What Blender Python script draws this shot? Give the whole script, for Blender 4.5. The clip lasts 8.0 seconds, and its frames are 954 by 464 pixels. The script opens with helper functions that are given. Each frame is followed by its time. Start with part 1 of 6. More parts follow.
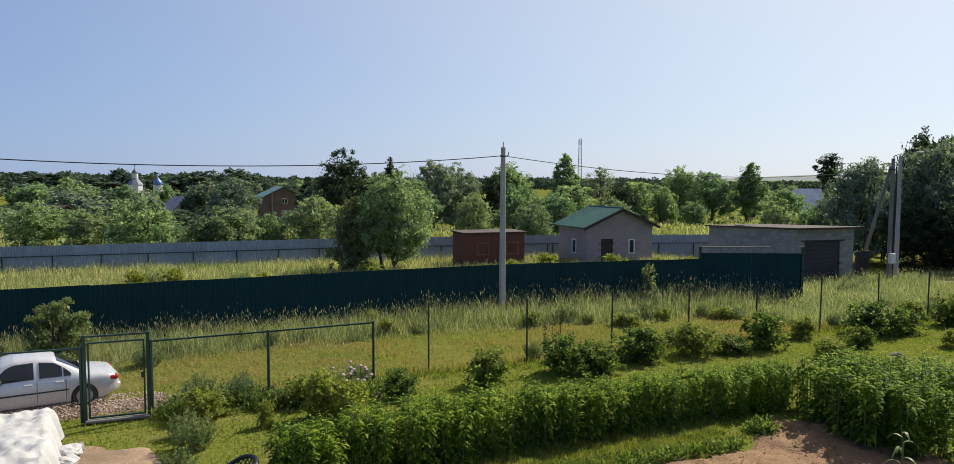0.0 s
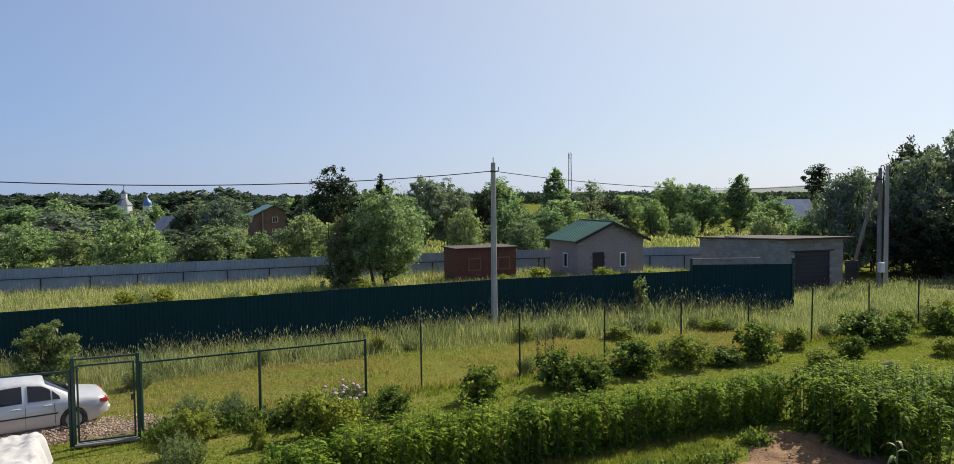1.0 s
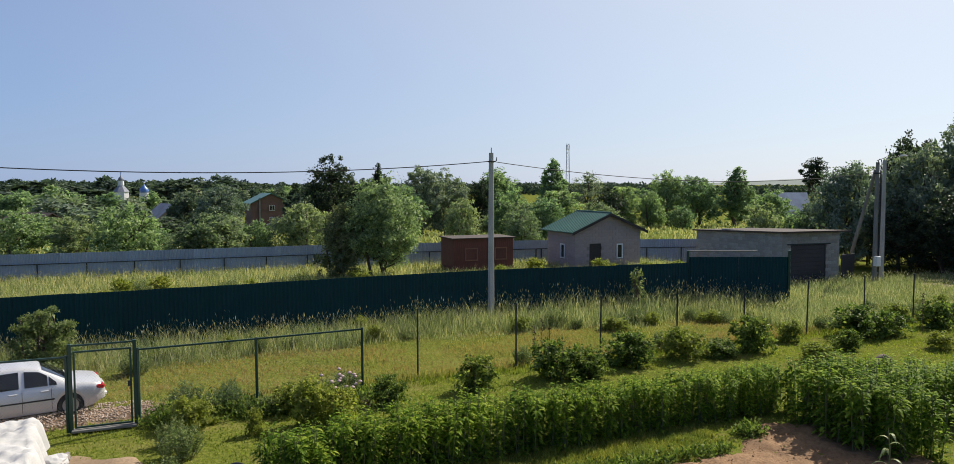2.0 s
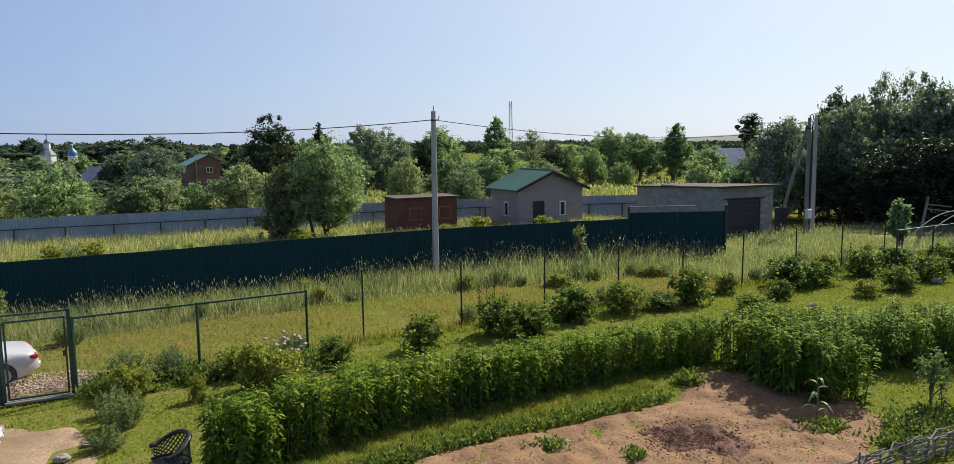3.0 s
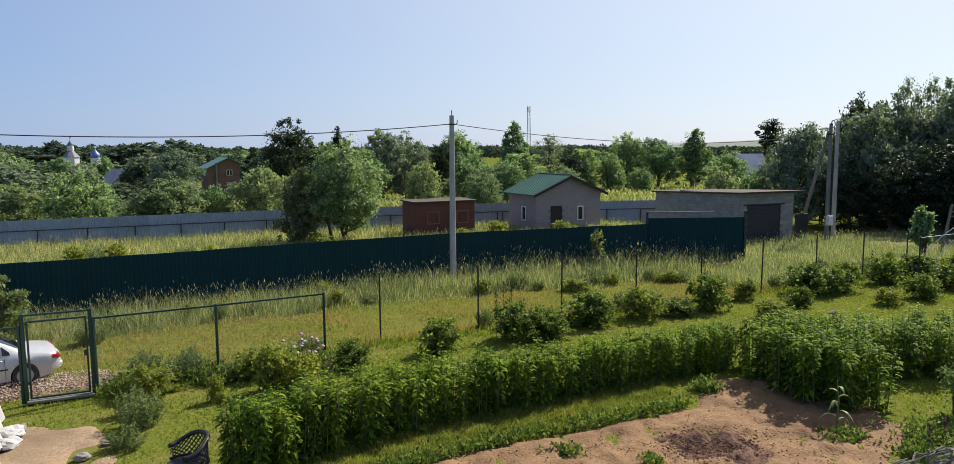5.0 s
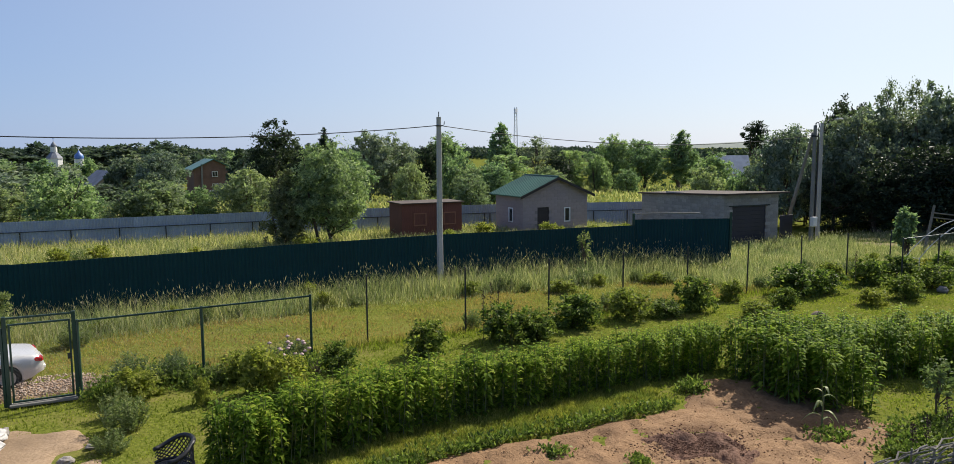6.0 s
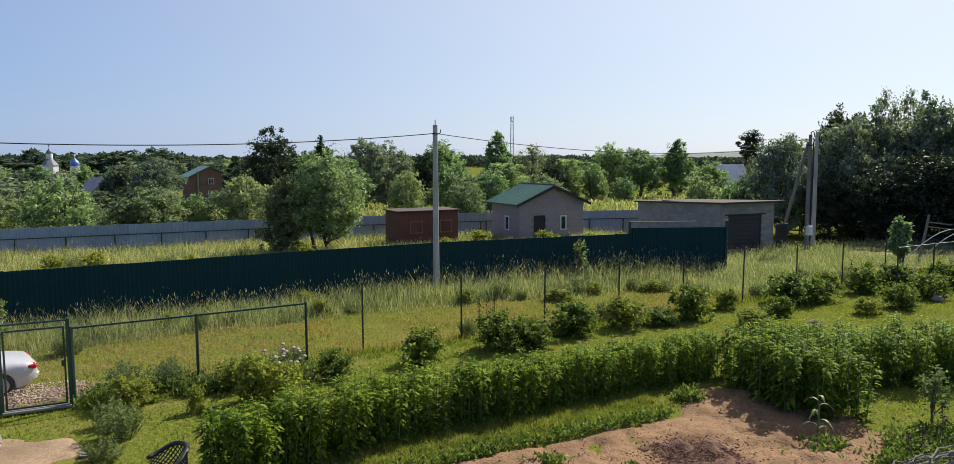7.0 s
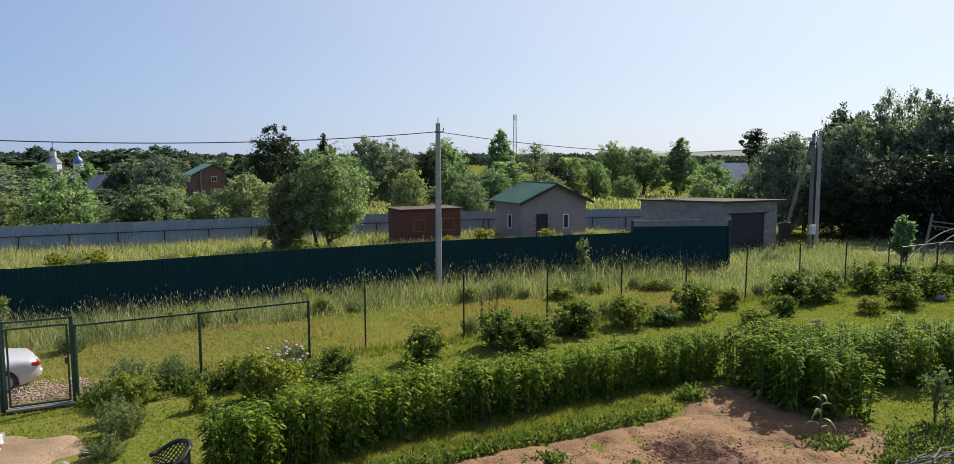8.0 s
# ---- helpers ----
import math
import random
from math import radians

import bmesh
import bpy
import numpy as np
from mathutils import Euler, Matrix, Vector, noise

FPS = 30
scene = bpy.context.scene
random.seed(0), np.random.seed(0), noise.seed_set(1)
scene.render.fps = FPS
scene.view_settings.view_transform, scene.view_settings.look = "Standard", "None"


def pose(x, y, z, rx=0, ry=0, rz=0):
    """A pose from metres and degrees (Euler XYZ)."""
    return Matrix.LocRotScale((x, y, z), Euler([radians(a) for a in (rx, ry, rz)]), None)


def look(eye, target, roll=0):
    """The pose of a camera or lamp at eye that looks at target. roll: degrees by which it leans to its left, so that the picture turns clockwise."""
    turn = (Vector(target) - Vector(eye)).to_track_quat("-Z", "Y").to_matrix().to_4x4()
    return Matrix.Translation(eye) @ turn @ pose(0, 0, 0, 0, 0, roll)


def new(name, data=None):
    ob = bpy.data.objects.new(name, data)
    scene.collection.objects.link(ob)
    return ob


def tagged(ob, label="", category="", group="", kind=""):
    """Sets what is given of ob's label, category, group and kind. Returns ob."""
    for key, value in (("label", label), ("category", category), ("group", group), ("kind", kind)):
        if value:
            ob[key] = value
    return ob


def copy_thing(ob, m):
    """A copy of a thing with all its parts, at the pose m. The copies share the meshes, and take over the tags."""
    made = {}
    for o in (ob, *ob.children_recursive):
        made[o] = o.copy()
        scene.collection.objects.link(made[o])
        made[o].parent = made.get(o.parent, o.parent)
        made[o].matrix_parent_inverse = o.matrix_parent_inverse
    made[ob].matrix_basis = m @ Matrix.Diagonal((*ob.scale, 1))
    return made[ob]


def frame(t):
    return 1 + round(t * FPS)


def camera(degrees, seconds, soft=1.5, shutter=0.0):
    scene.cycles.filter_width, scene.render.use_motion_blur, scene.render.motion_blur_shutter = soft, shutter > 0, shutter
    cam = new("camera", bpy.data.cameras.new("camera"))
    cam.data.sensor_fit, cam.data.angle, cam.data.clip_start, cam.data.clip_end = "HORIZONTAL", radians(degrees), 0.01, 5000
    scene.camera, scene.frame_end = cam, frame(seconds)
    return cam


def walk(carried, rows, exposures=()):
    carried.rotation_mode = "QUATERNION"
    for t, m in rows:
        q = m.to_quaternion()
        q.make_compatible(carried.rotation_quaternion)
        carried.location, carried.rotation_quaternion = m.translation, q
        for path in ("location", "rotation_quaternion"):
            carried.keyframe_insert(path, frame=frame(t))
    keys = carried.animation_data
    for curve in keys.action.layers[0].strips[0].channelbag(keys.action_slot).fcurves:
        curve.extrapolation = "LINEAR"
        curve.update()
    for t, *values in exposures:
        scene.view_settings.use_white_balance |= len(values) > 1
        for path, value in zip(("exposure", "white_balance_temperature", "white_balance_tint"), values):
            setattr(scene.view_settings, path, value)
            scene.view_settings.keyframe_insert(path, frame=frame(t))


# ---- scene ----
cam = camera(64.5, 8.0, soft=0.5)
# seconds, place, turn
PATH = [
    (0, -0.009, -0.006, 5.598, 85.92, -0.18, 0.03),
    (0.5, 0.001, 0.000, 5.600, 86.53, -0.81, -0.06),
    (1, 0.001, 0.002, 5.601, 87.08, 0.65, -0.68),
    (1.2, 0.008, 0.005, 5.602, 86.97, 0.33, -1.45),
    (2.3, -0.013, -0.020, 5.600, 85.64, 0.06, -0.72),
    (2.5, -0.007, -0.011, 5.603, 84.89, 0.52, -1.22),
    (3, 0.009, 0.009, 5.601, 83.20, 0.71, -5.15),
    (3.5, 0.012, 0.014, 5.606, 84.53, 0.18, -7.08),
    (4, -0.025, -0.013, 5.596, 84.28, 0.46, -3.86),
    (4.2, 0.005, 0.003, 5.596, 83.99, 0.07, -3.38),
    (5.5, 0.001, -0.000, 5.600, 83.50, 0.71, -4.17),
    (6, 0.001, 0.002, 5.600, 83.64, 0.38, -4.78),
    (6.5, 0.005, 0.007, 5.601, 84.00, 0.15, -5.17),
    (7, 0.004, 0.005, 5.596, 84.25, 0.20, -5.05),
    (7.5, 0.004, 0.002, 5.600, 84.26, -0.38, -4.24),
    (8, 0.005, 0.004, 5.601, 84.12, 0.11, -4.84),
]
walk(cam, [(t, pose(x, y, z, rx, ry, rz)) for t, x, y, z, rx, ry, rz in PATH], [(0.0, 0.39), (1.2, 0.38), (2.5, 0.41), (3.5, 0.48), (8.0, 0.46)])

# ---- light: clear hazy morning, sun ahead on the right ----
SUN_AZ, SUN_EL = radians(46), radians(41)          # clockwise from +y, above the horizon
SUN_WAY = Vector((math.sin(SUN_AZ) * math.cos(SUN_EL), math.cos(SUN_AZ) * math.cos(SUN_EL), math.sin(SUN_EL)))
world = bpy.data.worlds.new("sky")
scene.world = world
world.use_nodes = True
wn = world.node_tree
sky = wn.nodes.new("ShaderNodeTexSky")
sky.sky_type, sky.sun_disc = "NISHITA", False
sky.sun_elevation, sky.sun_rotation = SUN_EL, SUN_AZ
sky.air_density, sky.dust_density, sky.ozone_density, sky.altitude = 1.0, 0.4, 3.0, 150
wn.nodes["Background"].inputs["Strength"].default_value = 0.087


def sky_mix(mode, fac, a, b):
    node = wn.nodes.new("ShaderNodeMix")
    node.data_type, node.blend_type = "RGBA", mode
    for sock, v in ((node.inputs[0], fac), (node.inputs[6], a), (node.inputs[7], b)):
        if isinstance(v, float):
            sock.default_value = v
        elif isinstance(v, tuple):
            sock.default_value = (*v, 1)
        else:
            wn.links.new(v, sock)
    return node.outputs[2]


# summer haze: bluish and thickest at the horizon, and a wide pale glow about the sun
way_up, apart, fall = wn.nodes.new("ShaderNodeTexCoord"), wn.nodes.new("ShaderNodeSeparateXYZ"), wn.nodes.new("ShaderNodeMapRange")
fall.inputs["From Max"].default_value = 0.9
wn.links.new(way_up.outputs["Generated"], apart.inputs[0])
wn.links.new(apart.outputs["Z"], fall.inputs["Value"])
toward, glow, glow_power = wn.nodes.new("ShaderNodeVectorMath"), wn.nodes.new("ShaderNodeMapRange"), wn.nodes.new("ShaderNodeMath")
toward.operation, toward.inputs[1].default_value = "DOT_PRODUCT", SUN_WAY
glow.inputs["From Min"].default_value = -1.0
glow_power.operation, glow_power.inputs[1].default_value = "POWER", 4.0
wn.links.new(way_up.outputs["Generated"], toward.inputs[0])
wn.links.new(toward.outputs["Value"], glow.inputs["Value"])
wn.links.new(glow.outputs[0], glow_power.inputs[0])
air = sky_mix("MULTIPLY", 1.0, sky.outputs[0], (0.25, 0.25, 0.25))
air = sky_mix("ADD", 1.0, air, sky_mix("MIX", fall.outputs[0], (1.05, 2.06, 4.4), (0.0, 0.4, 2.1)))
air = sky_mix("ADD", 1.0, air, sky_mix("MIX", glow_power.outputs[0], (0.0, 0.0, 0.0), (6.2, 5.4, 3.1)))
wn.links.new(air, wn.nodes["Background"].inputs["Color"])
sun = bpy.data.lights.new("sun", "SUN")
sun.energy, sun.angle, sun.color = 5.0, radians(0.6), (1.0, 0.93, 0.82)
new("sun", sun).matrix_world = look(SUN_WAY * 100, (0, 0, 0))


# ---- materials ----
def mat_base(name):
    m = bpy.data.materials.new(name)
    m.use_nodes = True
    return m, m.node_tree, m.node_tree.nodes["Principled BSDF"]


def ramp(nt, fac, stops):
    r = nt.nodes.new("ShaderNodeValToRGB")
    el = r.color_ramp.elements
    while len(el) < len(stops):
        el.new(0.5)
    for e, (p, c) in zip(el, stops):
        e.position, e.color = p, (*c, 1)
    nt.links.new(fac, r.inputs[0])
    return r.outputs[0]


def noise_tex(nt, scale, detail=4.0, rough=0.55, coords="Object", stretch=None):
    n = nt.nodes.new("ShaderNodeTexNoise")
    n.inputs["Scale"].default_value, n.inputs["Detail"].default_value, n.inputs["Roughness"].default_value = scale, detail, rough
    if coords == "World":
        src = nt.nodes.new("ShaderNodeNewGeometry").outputs["Position"]
    else:
        src = nt.nodes.new("ShaderNodeTexCoord").outputs[coords]
    if stretch:
        mp = nt.nodes.new("ShaderNodeMapping")
        mp.inputs["Scale"].default_value = stretch
        nt.links.new(src, mp.inputs[0])
        src = mp.outputs[0]
    nt.links.new(src, n.inputs["Vector"])
    return n.outputs["Fac"]


def mix_col(nt, fac, a, b, mode="MIX"):
    m = nt.nodes.new("ShaderNodeMix")
    m.data_type, m.blend_type = "RGBA", mode
    for sock, v in ((m.inputs[0], fac), (m.inputs[6], a), (m.inputs[7], b)):
        if isinstance(v, (int, float)):
            sock.default_value = v
        elif isinstance(v, tuple):
            sock.default_value = (*v, 1)
        else:
            nt.links.new(v, sock)
    return m.outputs[2]


def bump(nt, bsdf, height, strength=0.3, dist=0.02):
    b = nt.nodes.new("ShaderNodeBump")
    b.inputs["Strength"].default_value, b.inputs["Distance"].default_value = strength, dist
    nt.links.new(height, b.inputs["Height"])
    nt.links.new(b.outputs[0], bsdf.inputs["Normal"])


def surface(name, c1, c2, scale=6.0, rough=0.7, metal=0.0, big=0.7, bumps=0.25, dist=0.01, coords="Object", stretch=None, vary=0.0):
    """A weathered surface of two shades: fine grain, large stains, relief."""
    m, nt, b = mat_base(name)
    fine, large = noise_tex(nt, scale * 6, 5, 0.6, coords, stretch), noise_tex(nt, big, 3, 0.5, coords, stretch)
    col = ramp(nt, fine, [(0.3, c1), (0.72, c2)])
    shade = tuple(v * 0.78 for v in c1)
    f = ramp(nt, large, [(0.42, (0, 0, 0)), (0.68, (0.75, 0.75, 0.75))])
    col = mix_col(nt, f, col, shade)
    if vary:
        info = nt.nodes.new("ShaderNodeObjectInfo")
        v = ramp(nt, info.outputs["Random"], [(0, (1 - vary,) * 3), (1, (1 + vary,) * 3)])
        col = mix_col(nt, 1.0, col, v, "MULTIPLY")
    nt.links.new(col, b.inputs["Base Color"])
    b.inputs["Roughness"].default_value, b.inputs["Metallic"].default_value = rough, metal
    bump(nt, b, fine, bumps, dist)
    return m


def foliage(name, dark, mid, light, gloss=0.5, through_light=0.35, patch=0.6, shine=0.1, dry=(1.15, 1.12, 1.0), parched=None):
    """Leaves: each island has its own shade, larger patches differ; light comes through."""
    m, nt, b = mat_base(name)
    geo = nt.nodes.new("ShaderNodeNewGeometry")
    col = ramp(nt, geo.outputs["Random Per Island"], [(0.05, dark), (0.5, mid), (0.97, light)])
    large = noise_tex(nt, patch, 2, 0.5, "World")
    col = mix_col(nt, 1.0, col, ramp(nt, large, [(0.3, (0.75, 0.8, 0.8)), (0.7, dry)]), "MULTIPLY")
    info = nt.nodes.new("ShaderNodeObjectInfo")
    col = mix_col(nt, 1.0, col, ramp(nt, info.outputs["Random"], [(0, (0.82, 0.88, 0.9)), (1, (1.15, 1.1, 1.0))]), "MULTIPLY")
    if parched:                                        # scorched streaks along the lane
        streak = noise_tex(nt, 0.42, 4, 0.6, "World", (0.55, 1.3, 1))
        col = mix_col(nt, ramp(nt, streak, [(0.40, (0, 0, 0)), (0.56, (0.85, 0.85, 0.85))]), col, parched)
    nt.links.new(col, b.inputs["Base Color"])
    b.inputs["Roughness"].default_value = gloss
    b.inputs["Specular IOR Level"].default_value = shine
    tr = nt.nodes.new("ShaderNodeBsdfTranslucent")
    nt.links.new(mix_col(nt, 1.0, col, (1.08, 1.25, 0.72), "MULTIPLY"), tr.inputs["Color"])
    mx = nt.nodes.new("ShaderNodeMixShader")
    mx.inputs[0].default_value = through_light
    nt.links.new(b.outputs[0], mx.inputs[1])
    nt.links.new(tr.outputs[0], mx.inputs[2])
    nt.links.new(mx.outputs[0], nt.nodes["Material Output"].inputs[0])
    return m


def plain(name, col, rough=0.5, metal=0.0):
    m, nt, b = mat_base(name)
    b.inputs["Base Color"].default_value = (*col, 1)
    b.inputs["Roughness"].default_value, b.inputs["Metallic"].default_value = rough, metal
    return m


def ground_material():
    """Turf and bare earth between the blades: green with dry straw patches."""
    m, nt, b = mat_base("turf")
    fine, mid, large = noise_tex(nt, 9, 6, 0.65, "World"), noise_tex(nt, 0.9, 4, 0.6, "World"), noise_tex(nt, 0.07, 3, 0.5, "World")
    col = ramp(nt, fine, [(0.3, (0.06, 0.075, 0.014)), (0.55, (0.14, 0.16, 0.03)), (0.8, (0.27, 0.25, 0.08))])
    col = mix_col(nt, ramp(nt, mid, [(0.5, (0, 0, 0)), (0.75, (0.7, 0.7, 0.7))]), col, (0.22, 0.18, 0.07))
    col = mix_col(nt, ramp(nt, large, [(0.45, (0, 0, 0)), (0.65, (0.6, 0.6, 0.6))]), col, (0.13, 0.15, 0.03))
    nt.links.new(col, b.inputs["Base Color"])
    b.inputs["Roughness"].default_value, b.inputs["Specular IOR Level"].default_value = 1.0, 0.0
    bump(nt, b, fine, 0.6, 0.05)
    return m


TURF = ground_material()
SOIL = surface("dry_soil", (0.185, 0.098, 0.042), (0.319, 0.192, 0.093), 3, 0.95, big=0.9, bumps=0.9, dist=0.04, coords="World")
DARK_SOIL = surface("dark_soil", (0.112, 0.052, 0.030), (0.200, 0.105, 0.063), 4, 0.95, bumps=0.9, dist=0.05, coords="World")
LITTER = surface("leaf_litter", (0.17, 0.10, 0.06), (0.40, 0.28, 0.17), 4, 0.95, bumps=0.8, dist=0.04, coords="World")
SAND = surface("sandy_track", (0.221, 0.148, 0.084), (0.357, 0.254, 0.160), 3, 0.95, bumps=0.6, dist=0.03, coords="World")
LAWN = foliage("lawn_blades", (0.130, 0.165, 0.020), (0.220, 0.255, 0.040), (0.340, 0.340, 0.080), 0.6, 0.45, 0.5)
RIM = foliage("rim_weeds", (0.120, 0.160, 0.030), (0.240, 0.275, 0.065), (0.420, 0.400, 0.140), 0.6, 0.45, 1.5, dry=(1.3, 1.1, 0.9))
LANE = foliage("lane_grass", (0.120, 0.155, 0.040), (0.215, 0.240, 0.070), (0.360, 0.340, 0.150), 0.6, 0.40, 0.3, dry=(1.25, 1.1, 0.95), parched=(0.38, 0.25, 0.11))
TALL = foliage("meadow_grass", (0.150, 0.192, 0.084), (0.301, 0.330, 0.167), (0.602, 0.551, 0.357), 0.6, 0.40, 0.45, dry=(1.18, 1.08, 1.0))
STRAW = foliage("dry_seed_heads", (0.284, 0.258, 0.185), (0.397, 0.361, 0.270), (0.492, 0.464, 0.383), 0.7, 0.40, 0.4)
LEAF_HEDGE = foliage("artichoke_leaves", (0.069, 0.131, 0.017), (0.167, 0.251, 0.033), (0.366, 0.439, 0.074), 0.5, 0.5, 0.8, 0.03)
LEAF_BUSH = foliage("currant_leaves", (0.061, 0.095, 0.025), (0.135, 0.184, 0.046), (0.307, 0.344, 0.103), 0.5, 0.42, 1.2)
LEAF_YELLOW = foliage("gooseberry_leaves", (0.150, 0.180, 0.040), (0.260, 0.280, 0.065), (0.380, 0.370, 0.110), 0.5, 0.48, 1.2)
LEAF_GREY = foliage("grey_green_leaves", (0.110, 0.145, 0.060), (0.180, 0.220, 0.100), (0.270, 0.300, 0.150), 0.55, 0.40, 1.0)
LEAF_TREE = foliage("tree_leaves", (0.131, 0.197, 0.110), (0.241, 0.320, 0.183), (0.401, 0.480, 0.291), 0.5, 0.46, 0.25)
# leaves of dark trees, darkened further to carry the shade at the right
LEAF_DARK_SHADED = foliage("dark_and_shaded_leaves", (0.023, 0.037, 0.027), (0.046, 0.066, 0.042), (0.082, 0.109, 0.067), 0.5, 0.28, 0.25)
LEAF_WILLOW = foliage("willow_leaves", (0.123, 0.162, 0.122), (0.217, 0.260, 0.195), (0.377, 0.407, 0.325), 0.5, 0.32, 0.25)
LEAF_FIELD = foliage("ash_leaves", (0.130, 0.187, 0.101), (0.243, 0.312, 0.172), (0.429, 0.499, 0.296), 0.45, 0.40, 0.25, 0.2)
# distant dark trees: a paler, bluer leaf colour with the haze mixed in
LEAF_HAZED = foliage("hazed_dark_leaves", (0.060, 0.084, 0.070), (0.100, 0.130, 0.105), (0.150, 0.190, 0.150), 0.6, 0.3, 0.1)
LEAF_SCRUB = foliage("scrub_leaves", (0.151, 0.194, 0.119), (0.248, 0.297, 0.184), (0.367, 0.405, 0.270), 0.5, 0.45, 0.25)
# horizon woods: aerial haze is painted in as a slight blue tint
LEAF_FAR_HAZED = foliage("hazed_wood_leaves", (0.042, 0.062, 0.050), (0.070, 0.100, 0.075), (0.110, 0.140, 0.105), 0.7, 0.20, 0.05)
BARK = surface("bark", (0.07, 0.05, 0.035), (0.16, 0.12, 0.09), 5, 0.9, bumps=0.6, dist=0.03)
STEM = surface("green_stems", (0.10, 0.12, 0.04), (0.18, 0.19, 0.07), 5, 0.7)
GREEN_SHEET = surface("green_coated_sheet", (0.002, 0.034, 0.039), (0.003, 0.044, 0.048), 2, 0.5, 0.0, 0.5, 0.05, 0.002, vary=0.06)
GREEN_SHEET.node_tree.nodes["Principled BSDF"].inputs["Specular IOR Level"].default_value = 0.2
GREY_SHEET = surface("blue_grey_galvanised_sheet", (0.25, 0.31, 0.41), (0.34, 0.41, 0.52), 2, 0.42, 0.3, 0.4, 0.08, 0.002, vary=0.08)
ROOF_GREEN = surface("green_roof_sheet", (0.03, 0.115, 0.08), (0.045, 0.15, 0.105), 2, 0.4, 0.0, 0.4, 0.05, 0.002)
GREEN_PAINT = surface("dark_green_paint", (0.006, 0.035, 0.024), (0.012, 0.055, 0.04), 8, 0.4, 0.0, 2, 0.1, 0.002)
DARK_STEEL = surface("dark_steel_post", (0.02, 0.028, 0.028), (0.05, 0.055, 0.05), 8, 0.5, 0.3, 2, 0.1, 0.002)
WIRE = surface("galvanised_wire", (0.035, 0.04, 0.04), (0.07, 0.075, 0.075), 8, 0.5, 0.5)
CONCRETE = surface("pole_concrete", (0.36, 0.35, 0.32), (0.52, 0.50, 0.46), 4, 0.85, 0, 0.8, 0.4, 0.01)
OLD_CONCRETE = surface("weathered_concrete", (0.17, 0.165, 0.15), (0.28, 0.27, 0.24), 4, 0.9, 0, 0.8, 0.5, 0.01)
CABLE = plain("black_cable", (0.012, 0.012, 0.013), 0.5)
BLOCK_PINK = surface("pinkish_block", (0.31, 0.255, 0.24), (0.39, 0.325, 0.305), 4, 0.9, 0, 0.8, 0.5, 0.008, vary=0.05)
BLOCK_GREY = surface("grey_block", (0.25, 0.235, 0.215), (0.37, 0.35, 0.32), 4, 0.92, 0, 0.8, 0.6, 0.01, vary=0.16)
MORTAR = surface("mortar", (0.25, 0.215, 0.20), (0.33, 0.29, 0.27), 8, 0.95)
SHED_RED = surface("rust_red_paint", (0.11, 0.036, 0.024), (0.18, 0.062, 0.038), 3, 0.75, 0, 0.6, 0.3, 0.006, stretch=(1, 1, 0.15))
DARK_DOOR = surface("dark_brown_door", (0.022, 0.016, 0.016), (0.04, 0.03, 0.028), 4, 0.55)
GARAGE_DOOR = surface("dark_garage_door", (0.025, 0.024, 0.034), (0.045, 0.042, 0.052), 3, 0.5)
WHITE_PVC = surface("white_plastic_frame", (0.72, 0.72, 0.70), (0.82, 0.82, 0.80), 4, 0.4, bumps=0.05)
GLASS = plain("window_glass", (0.02, 0.025, 0.03), 0.05)
DARK_ROOF = surface("bitumen_roof", (0.045, 0.032, 0.027), (0.09, 0.066, 0.052), 4, 0.9)
BRICK_BROWN = surface("brown_brick", (0.14, 0.08, 0.057), (0.20, 0.118, 0.085), 3, 0.9)
SLATE = surface("grey_slate_roof", (0.15, 0.165, 0.20), (0.25, 0.27, 0.31), 2, 0.7, stretch=(1, 1, 0.2))
GREY_WOOD = surface("grey_boards", (0.14, 0.125, 0.11), (0.26, 0.24, 0.21), 4, 0.9, stretch=(1, 1, 0.2))
WHITE_WALL = surface("white_plaster", (0.72, 0.71, 0.69), (0.82, 0.81, 0.79), 2, 0.8)
BLUE_DOME = surface("blue_dome", (0.10, 0.20, 0.48), (0.14, 0.26, 0.58), 2, 0.4)


